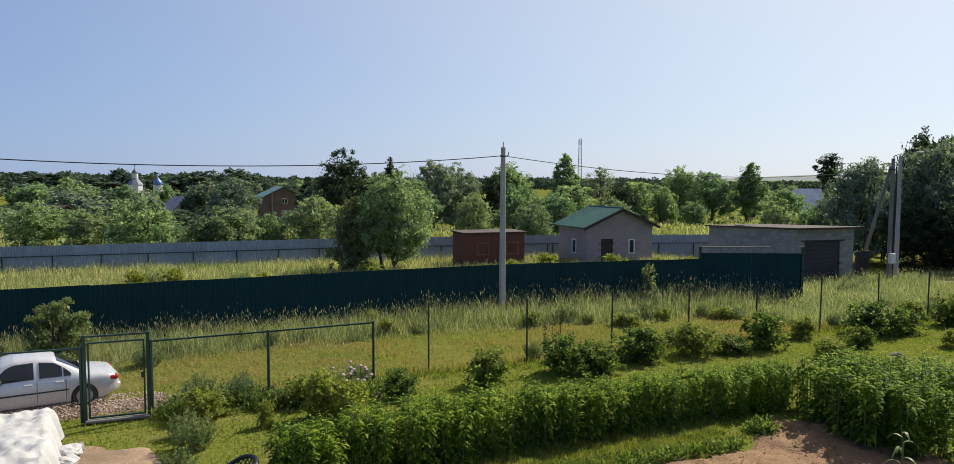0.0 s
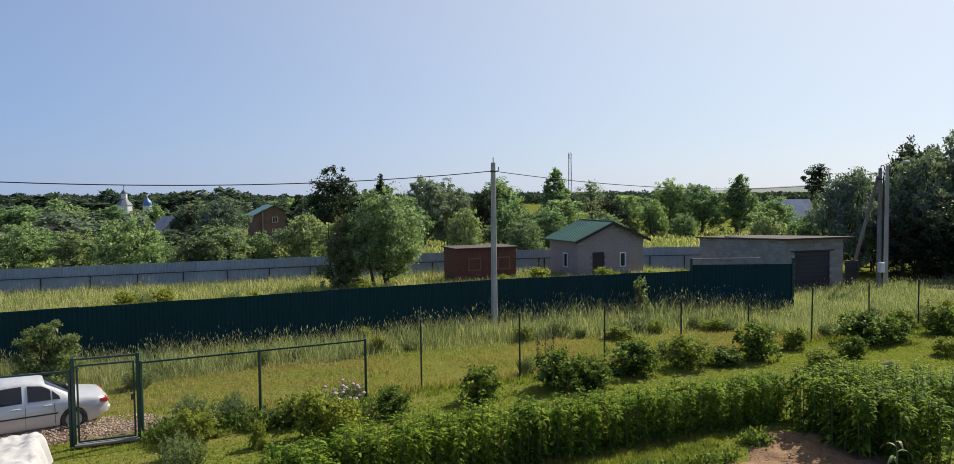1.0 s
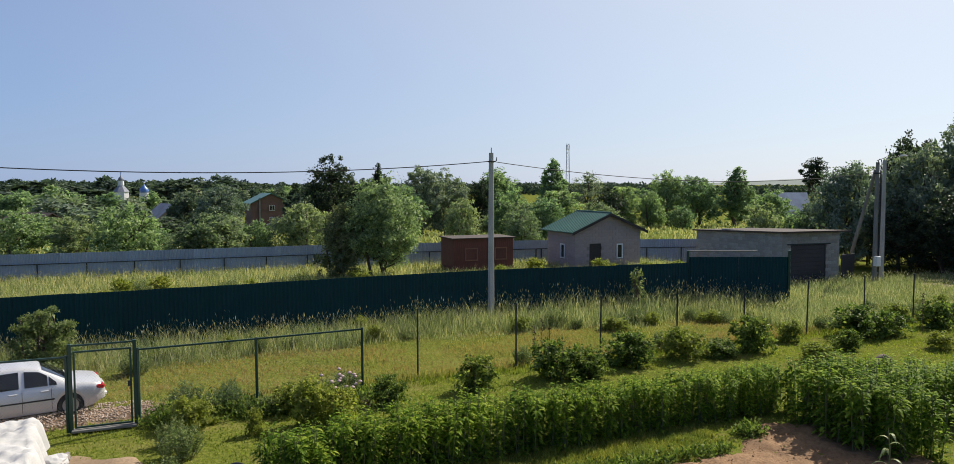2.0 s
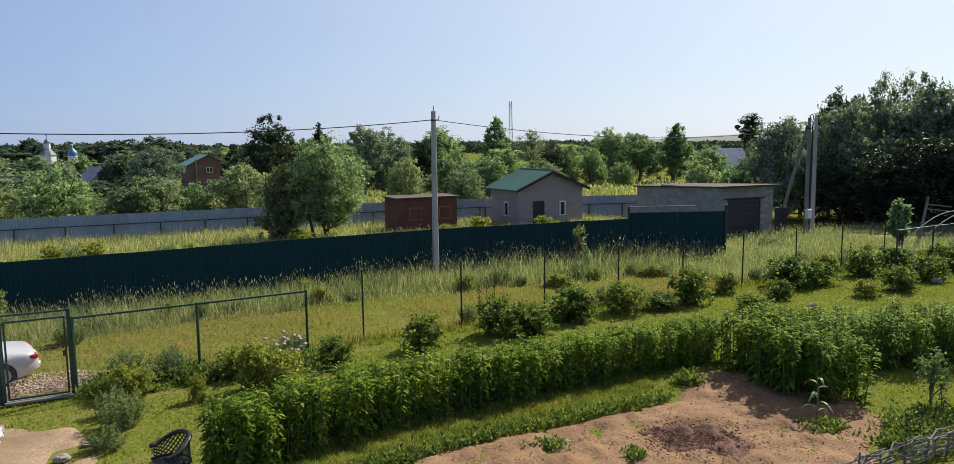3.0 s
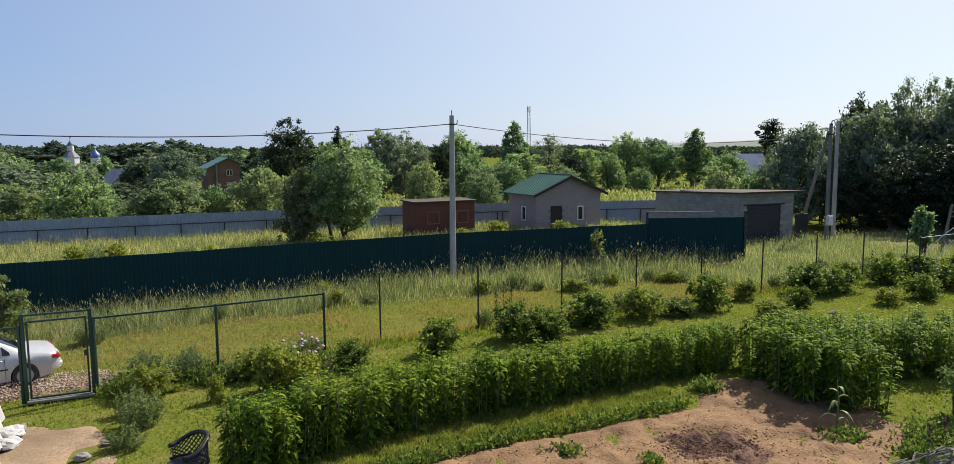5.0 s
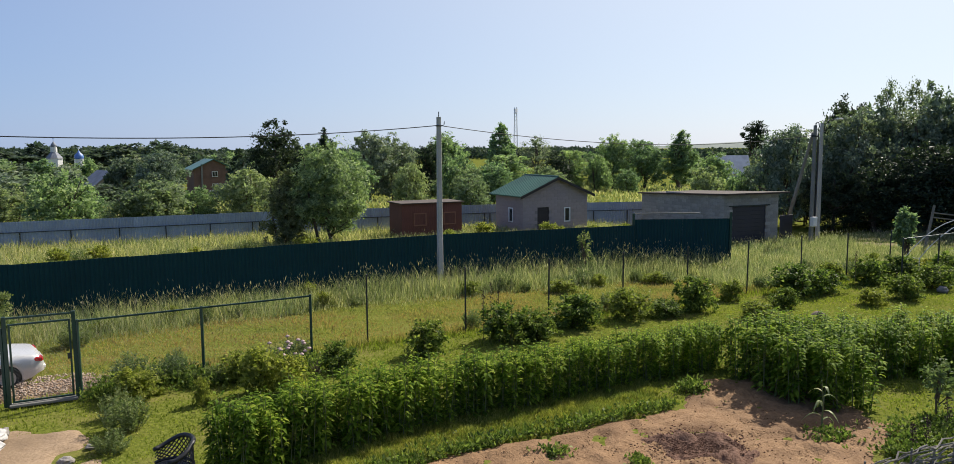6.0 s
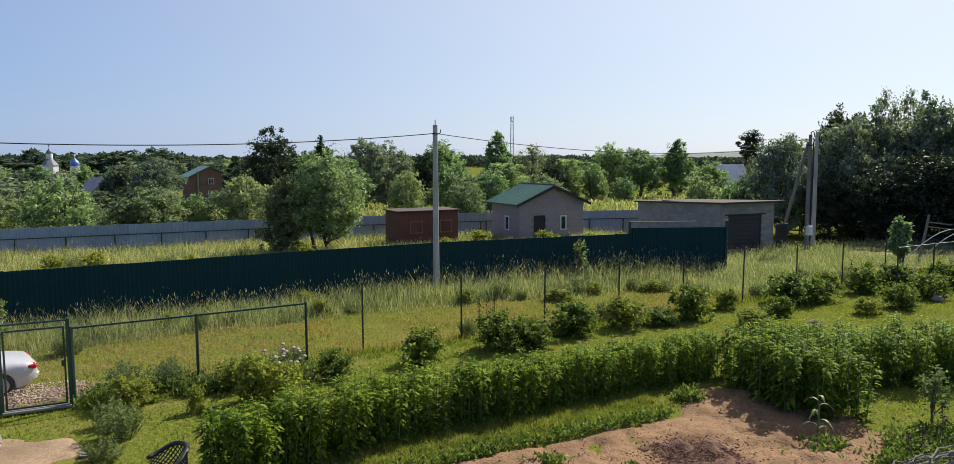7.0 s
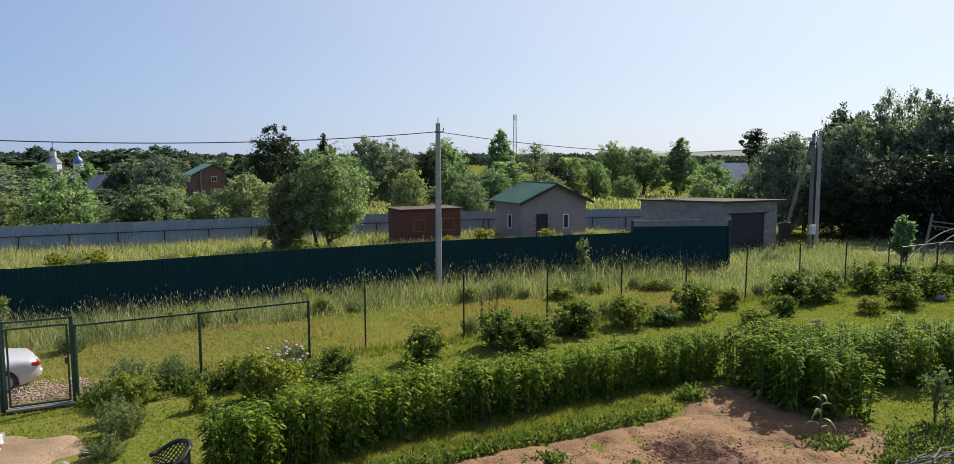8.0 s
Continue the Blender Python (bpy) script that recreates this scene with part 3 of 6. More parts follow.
# ---- buildings of the field ----
def window_part(parent, m, w, h, depth=0.08, cross=True):
    """A white framed window set proud of a wall: m looks out along -y."""
    s = Shape()
    t = 0.07
    for x in (-w / 2, w / 2 - t):
        s.box(x, x + t, -depth / 2, depth / 2, 0, h, m)
    for z in (0, h - t):
        s.box(-w / 2 + t, w / 2 - t, -depth / 2, depth / 2, z, z + t, m)
    if cross:
        s.box(-t / 2, t / 2, -depth / 2, depth / 2, t, h - t, m)
    win = part("window", s, WHITE_PVC, parent, "white plastic window frame")
    part("pane", Shape().box(-w / 2 + t, w / 2 - t, -0.01, 0.01, t, h - t, m), GLASS, win, "dark reflecting glass")
    return win


def block_wall(name, parent, m, length, courses, mat, bl=0.4, bh=0.2, holes=(), depth=0.012, limit=None):
    """Courses of blocks in running bond on the outer side (-y) of a wall."""
    meshes = {}
    for c in range(courses):
        x = -bl / 2 if c % 2 else 0.0
        while x < length - 0.02:
            a, b = max(0, x), min(length, x + bl)
            z = c * bh
            x += bl
            if b - a < 0.05 or any(h[0] - 0.05 < (a + b) / 2 < h[1] + 0.05 and h[2] - 0.02 < z + bh / 2 < h[3] + 0.02 for h in holes):
                continue
            if limit and z > limit((a + b) / 2) - bh * 0.6:
                continue
            key = round(b - a, 2)
            if key not in meshes:
                meshes[key] = Shape().box(0.003, b - a - 0.003, -depth, 0.03, 0.003, bh - 0.003, bevel=0.005).mesh(name, mat)
            part(name, meshes[key], mat, parent).matrix_local = m @ pose(a, rng.uniform(-0.003, 0.003), z)


def little_house():
    """Small house of pinkish blocks: gable with door and window towards the lane, green roof."""
    L, D, EAVE, RIDGE = 4.6, 3.4, 2.75, 3.72
    m = pose(6.45, 44.5, 0, 0, 0, 22)
    h = thing("little_house", m, "small pinkish block house with a green metal roof", "house")
    T = 0.25
    # gable wall with its two openings, as piers, lintels and the gable
    door, win = (1.0, 1.85), (2.9, 3.35)
    s = Shape()
    for a, b in ((0, door[0]), (door[1], win[0]), (win[1], L)):
        s.box(a, b, 0, T, 0, 2.0)
    s.box(win[0], win[1], 0, T, 0, 1.05)
    s.box(win[0], win[1], 0, T, 1.95, 2.0)
    s.prism([(0, 2.0), (L, 2.0), (L, EAVE), (L / 2, RIDGE), (0, EAVE)], 0, T)
    part("wall", s, MORTAR, h)
    part("wall", Shape().prism([(0, 0), (L, 0), (L, EAVE), (L / 2, RIDGE), (0, EAVE)], D - T, D), BLOCK_PINK, h)
    s = Shape()
    for a, b in ((T, 1.2), (1.75, D - T)):
        s.box(0, T, a, b, 0, EAVE - 0.05)
    s.box(0, T, 1.2, 1.75, 0, 1.05).box(0, T, 1.2, 1.75, 1.95, EAVE - 0.05)
    part("wall", s, MORTAR, h)
    part("wall", Shape().box(L - T, L, T, D - T, 0, EAVE - 0.05), BLOCK_PINK, h)
    d = part("door", Shape().box(door[0], door[1], 0.06, 0.11, 0.02, 2.0, bevel=0.01), DARK_DOOR, h, "dark brown closed door")
    part("handle", Shape().box(door[1] - 0.16, door[1] - 0.06, 0.02, 0.05, 1.0, 1.04, bevel=0.008), WIRE, d)
    window_part(h, Matrix.Translation(((win[0] + win[1]) / 2, 0.04, 1.05)), win[1] - win[0], 0.9, 0.14, False)
    window_part(h, pose(0.04, 1.475, 1.05, 0, 0, -90), 0.55, 0.9, 0.14, False)
    # roof: two thin slopes with overhang
    o, e = 0.35, 0.3
    k = (RIDGE - EAVE) / (L / 2)
    for sx in (0, 1):
        x0 = -o if sx == 0 else L + o
        z0 = EAVE - k * o
        s = Shape().add([(x0, -e, z0 + 0.06), (L / 2, -e, RIDGE + 0.06), (L / 2, D + e, RIDGE + 0.06), (x0, D + e, z0 + 0.06),
                         (x0, -e, z0 + 0.12), (L / 2, -e, RIDGE + 0.12), (L / 2, D + e, RIDGE + 0.12), (x0, D + e, z0 + 0.12)],
                        [(0, 1, 2, 3), (4, 7, 6, 5), (0, 4, 5, 1), (1, 5, 6, 2), (2, 6, 7, 3), (3, 7, 4, 0)])
        roof = part("roof", s, ROOF_GREEN, h)
        for i in range(14):
            y = -e + (D + 2 * e) * (i + 0.5) / 14
            s = Shape().tube([(x0, y, z0 + 0.125), (L / 2, y, RIDGE + 0.125)], 0.018, 4)
            part("roof_rib", s, ROOF_GREEN, roof)
        part("barge_board", Shape().add([(x0, -e - 0.02, z0 - 0.06), (L / 2, -e - 0.02, RIDGE - 0.06), (L / 2, -e - 0.02, RIDGE + 0.1), (x0, -e - 0.02, z0 + 0.1),
                                         (x0, -e - 0.045, z0 - 0.06), (L / 2, -e - 0.045, RIDGE - 0.06), (L / 2, -e - 0.045, RIDGE + 0.1), (x0, -e - 0.045, z0 + 0.1)],
                                        [(0, 1, 2, 3), (4, 7, 6, 5), (0, 4, 5, 1), (1, 5, 6, 2), (2, 6, 7, 3), (3, 7, 4, 0)]), DARK_DOOR, roof)
    part("ridge_cap", Shape().tube([(L / 2, -e, RIDGE + 0.13), (L / 2, D + e, RIDGE + 0.13)], 0.05, 6), ROOF_GREEN, h)
    part("soffit", Shape().prism([(0.02, EAVE), (L - 0.02, EAVE), (L / 2, RIDGE)], T, D - T), MORTAR, h)
    block_wall("block", h, Matrix.Identity(4), L, 19, BLOCK_PINK, 0.4, 0.2, [(door[0], door[1], 0, 2.0), (win[0], win[1], 1.05, 1.95)],
               limit=lambda x: EAVE + (RIDGE - EAVE) * (1 - abs(x - L / 2) / (L / 2)))
    block_wall("block", h, pose(0, D, 0, 0, 0, -90), D, 13, BLOCK_PINK, 0.4, 0.2, [(D - 1.75, D - 1.2, 1.05, 1.95)])


little_house()


def red_shed():
    L, D, H = 3.75, 2.1, 2.42
    h = thing("red_shed", pose(-0.72, 43.0, 0, 0, 0, 21), "rust-red wooden shed with boarded windows and flat roof", "shed")
    part("wall", Shape().box(0, L, 0, 0.05, 0.05, H), SHED_RED, h)
    part("wall", Shape().box(0, L, D - 0.05, D, 0.05, H), SHED_RED, h)
    for x in (0, L - 0.05):
        part("wall", Shape().box(x, x + 0.05, 0.05, D - 0.05, 0.05, H), SHED_RED, h)
    n = 30
    me = Shape().box(0, L / n - 0.008, -0.018, 0, 0.05, H, bevel=0.004).mesh("board", SHED_RED)
    for i in range(n):
        part("board", me, SHED_RED, h).location = (i * L / n, 0, 0)
    for x in (1.1, 2.95):
        s = Shape()
        for a, b, c, d in ((-0.4, 0.4, 1.15, 1.22), (-0.4, 0.4, 1.83, 1.9), (-0.4, -0.33, 1.22, 1.83), (0.33, 0.4, 1.22, 1.83)):
            s.box(x + a, x + b, -0.05, -0.018, c, d, bevel=0.006)
        w = part("window", s, surface("shed_trim", (0.22, 0.09, 0.05), (0.3, 0.14, 0.08), 4, 0.8), h, "paler brown window trim")
        part("shutter", Shape().box(x - 0.33, x + 0.33, -0.035, -0.018, 1.22, 1.83), SHED_RED, w)
    for x in (2.1, 2.55):
        part("batten", Shape().box(x, x + 0.06, -0.04, -0.018, 0.05, H, bevel=0.005), SHED_RED, h)
    part("roof", Shape().box(-0.12, L + 0.12, -0.15, D + 0.15, H, H + 0.07, bevel=0.01), DARK_ROOF, h, "dark felt roof")


red_shed()


def block_garage():
    """Flat-roofed garage of grey blocks; its door looks at the lane."""
    L, H, D, T, BACK = 3.95, 2.82, 8.0, 0.22, 2.5
    g = thing("garage", pose(17.5, 41.4, 0, 0, 0, 17.7), "flat-roofed grey block garage with a dark door", "garage")
    door = (0.57, 3.05)
    s = Shape().box(0, door[0], 0, T, 0, H).box(door[1], L, 0, T, 0, H).box(door[0], door[1], 0, T, 2.15, H)
    part("wall", s, MORTAR, g)
    for x in (0, L - T):
        s = Shape()
        vs = [(x + dx, y, z) for dx in (0, T) for y, z in ((T, 0), (D, 0), (D, BACK), (T, H - 0.01))]
        part("wall", s.add(vs, [(0, 1, 2, 3), (7, 6, 5, 4), (0, 4, 5, 1), (1, 5, 6, 2), (2, 6, 7, 3), (3, 7, 4, 0)]), MORTAR, g)
    part("wall", Shape().box(T, L - T, D - T, D, 0, BACK), MORTAR, g)
    d = part("door", Shape().box(door[0], door[1], 0.08, 0.14, 0.02, 2.13), GARAGE_DOOR, g, "dark metal garage door")
    for i in range(9):
        part("door_panel", Shape().box(door[0] + 0.02, door[1] - 0.02, 0.06, 0.08, 0.03 + i * 0.233, 0.25 + i * 0.233, bevel=0.006), GARAGE_DOOR, d)
    part("lintel", Shape().box(door[0] - 0.25, door[1] + 0.25, -0.04, 0.0, 2.15, 2.22), DARK_STEEL, g)
    block_wall("block", g, Matrix.Identity(4), L, 14, BLOCK_GREY, 0.4, 0.2, [(door[0], door[1], 0, 2.15)])
    block_wall("block", g, pose(0, D, 0, 0, 0, -90), D, 14, BLOCK_GREY, 0.4, 0.2, limit=lambda y: BACK + (H - BACK) * y / D + 0.12)
    vs = [(x, y, z + dz) for dz in (0.01, 0.1) for x, y, z in ((-0.2, -0.4, H + 0.02), (L + 0.5, -0.4, H + 0.02), (L + 0.5, D + 0.2, BACK), (-0.2, D + 0.2, BACK))]
    part("roof", Shape().add(vs, [(0, 1, 2, 3), (4, 7, 6, 5), (0, 4, 5, 1), (1, 5, 6, 2), (2, 6, 7, 3), (3, 7, 4, 0)]), DARK_ROOF, g, "dark overhanging flat roof")
    part("side_panel", Shape().box(L + 0.1, L + 1.05, -0.1, -0.05, 0.05, 1.55, bevel=0.01), GARAGE_DOOR, g, "dark sheet metal panel")


block_garage()


# ---- plants ----
def unit_rows(n, r=rng):
    v = r.normal(size=(n, 3))
    return v / np.linalg.norm(v, axis=1, keepdims=True)


def leaf_verts(pos, way, length, width, fold=0.15, r=rng):
    """Kite-shaped leaves, one quad each, creased along the middle: base at pos, pointing along way."""
    n = len(pos)
    side = np.cross(way, unit_rows(n, r))
    side /= np.linalg.norm(side, axis=1, keepdims=True) + 1e-9
    up = np.cross(side, way)
    L, W = np.reshape(length, (-1, 1)), np.reshape(width, (-1, 1))
    mid = pos + way * L * 0.45
    return np.stack([pos, mid + side * W / 2 + up * W * fold, pos + way * L - up * L * 0.12, mid - side * W / 2 + up * W * fold], 1)


def limb_path(a, b, bend, n=5):
    a, b = np.array(a, float), np.array(b, float)
    off = rng.normal(size=3) * bend
    return [tuple(a + (b - a) * k / n + off * math.sin(math.pi * k / n)) for k in range(n + 1)]


def facing_leaves(pos, out, length, width, droop=0.0):
    """Leaves lying like scales on a crown: their faces look roughly along out, tips hang by droop."""
    n = len(pos)
    face = out * 0.75 + unit_rows(n) * 0.75
    face /= np.linalg.norm(face, axis=1, keepdims=True)
    way = np.cross(face, unit_rows(n)) + out * 0.35 + np.array([0, 0, -droop])
    way /= np.linalg.norm(way, axis=1, keepdims=True) + 1e-9
    side = np.cross(way, face)
    side /= np.linalg.norm(side, axis=1, keepdims=True) + 1e-9
    up = np.cross(side, way)
    L, W = np.reshape(length, (-1, 1)), np.reshape(width, (-1, 1))
    mid = pos + way * L * 0.45
    return np.stack([pos, mid + side * W / 2 + up * W * 0.15, pos + way * L - up * L * 0.12, mid - side * W / 2 + up * W * 0.15], 1)


def tree_meshes(height, radius, bare, clumps, per, leaf, mat, squash=1.0, stems=1, top=0.35, droop=0.0, fill=0.75):
    """Trunk with limbs, and a crown of billowing lobes, each covered with tufts of leaves. bare: the clear height."""
    wood = Shape()
    rz = (height - bare) / 2
    mid = bare + rz
    low = bare < 0.09 * height                        # leafy to the ground: a dome
    count = max(6, clumps // 6)
    lobes = [(np.array([0, 0, mid - (0.15 * rz if low else 0)]), np.array([radius * 0.66, radius * 0.66, rz * 0.8]))]
    for k in range(count):
        f = (k + 0.5) / count * 2 - 1
        a = k * 2.39996 + rng.uniform(-0.5, 0.5)
        flat = math.sqrt(max(0.0, 1 - f * f)) if not (low and f < 0) else 1.0
        size = rng.uniform(0.26, 0.50) * (1 - 0.3 * max(0, f))
        reach = rng.uniform(0.86, 1.06) - size
        taper = 1 - top * max(0, f)
        lobes.append((np.array([math.cos(a) * flat * reach * radius * taper, math.sin(a) * flat * reach * radius * taper, mid + f * rz * squash * (reach if f > 0 else 0.92 if low else 0.72)]),
                      np.array([radius * size, radius * size, max(rz * size * 0.75, radius * size * 0.8)])))
    area = np.array([r[0] * r[0] + r[0] * r[2] for _, r in lobes])
    pick = rng.choice(len(lobes), clumps * 2, p=area / area.sum())
    centre, half = np.array([c for c, _ in lobes])[pick], np.array([r for _, r in lobes])[pick]
    d = unit_rows(len(pick))
    tuft = centre + d * half * (rng.uniform(0.8, 1.06, (len(pick), 1)) if height > 2 else rng.uniform(0.75, 1.55, (len(pick), 1)))
    tuft[:, 2] = np.maximum(tuft[:, 2], 0.05 + 0.03 * height if low else bare * 0.9)
    for k in range(stems):
        base = (0, 0, -0.1) if stems == 1 else (rng.uniform(-0.25, 0.25) * radius, rng.uniform(-0.25, 0.25) * radius, -0.1)
        head = (base[0] * 2.2, base[1] * 2.2, height * 0.8)
        t0 = 0.02 * height + (0.03 if height > 4 else 0.003) if stems == 1 else 0.011 * height + (0.02 if height > 2 else 0.002)
        wood.tube(limb_path(base, head, 0.03 * height), [t0 * (1 - 0.15 * i) for i in range(6)], 7)
    for c in tuft[:: max(1, len(tuft) // (12 if height > 4 else 8))]:
        z = max(bare * 0.6, c[2] * 0.55)
        wood.tube(limb_path((0, 0, z), c, 0.04 * height, 3), [0.010 * height + 0.003, 0.008 * height + 0.002, 0.005 * height + 0.002, 0.001 * height + 0.002], 5)
    which = np.repeat(np.arange(len(pick)), max(4, per // 2))
    n = len(which)
    spread = np.minimum(half[which], half[which, 0:1] * 1.3) * 0.42
    pos = tuft[which] + unit_rows(n) * spread * rng.uniform(0.1, 1.0, (n, 1)) ** 0.6 * np.array([1, 1, fill])
    out = d[which] + np.array([0, 0, 0.25])
    inner = rng.random(n) < 0.14                       # larger leaves inside close the crown
    pos[inner] = centre[which[inner]] + d[which[inner]] * half[which[inner]] * rng.uniform(0.35, 0.75, (inner.sum(), 1))
    pos[:, 2] = np.maximum(pos[:, 2], 0.06)
    ln = leaf * rng.uniform(0.6, 1.4, n) * np.where(inner, 1.9, 1.0)
    return wood.mesh("trunk", BARK), raw_mesh("crown", facing_leaves(pos, out, ln, ln * 0.55, droop), 4, mat)


def tree(name, at, meshes, label, category="tree", scale=(1, 1, 1), turn=None, group=""):
    x, y = at
    t = thing(name, pose(x, y, ground_z(x, y), 0, 0, rng.uniform(0, 360) if turn is None else turn) @ Matrix.Diagonal((*scale, 1)), label, category, group)
    part("trunk", meshes[0], None, t)
    part("crown", meshes[1], None, t)
    return t


# models of trees by kind, each about 8 m high
ROUND = [tree_meshes(8, 2.6, 0.4, 120, 80, 0.21, LEAF_TREE, top=0.25) for _ in range(3)]
DARK = [tree_meshes(8, 2.8, 0.4, 130, 90, 0.19, LEAF_DARK_SHADED, top=0.2) for _ in range(2)]
WILLOW = [tree_meshes(8, 3.0, 0.5, 120, 80, 0.22, LEAF_WILLOW, droop=0.4, stems=3) for _ in range(3)]
COLUMN = tree_meshes(8, 1.7, 0.8, 100, 90, 0.21, LEAF_TREE, top=0.6)
CONE = tree_meshes(8, 1.7, 0.3, 90, 80, 0.22, LEAF_DARK_SHADED, top=0.95)
WISPY = tree_meshes(9, 2.6, 2.5, 60, 70, 0.17, LEAF_WILLOW, top=0.3, fill=0.9)
PINE = tree_meshes(12, 2.6, 6.0, 50, 80, 0.26, LEAF_DARK_SHADED, fill=0.45)
SHRUB = [tree_meshes(3.6, 1.8, 0.1, 85, 80, 0.15, LEAF_TREE, stems=3, top=0.25) for _ in range(2)]
SHRUB_LIGHT = [tree_meshes(3.6, 1.9, 0.1, 85, 80, 0.15, LEAF_SCRUB, stems=3, top=0.25) for _ in range(2)]

FAR_ROUND = [tree_meshes(8, 2.7, 0.4, 60, 34, 0.48, LEAF_TREE) for _ in range(2)]
FAR_DARK = [tree_meshes(8, 2.7, 0.4, 60, 34, 0.48, LEAF_HAZED) for _ in range(2)]
FAR_WILLOW = [tree_meshes(8, 2.9, 0.4, 60, 34, 0.48, LEAF_WILLOW, droop=0.4) for _ in range(2)]

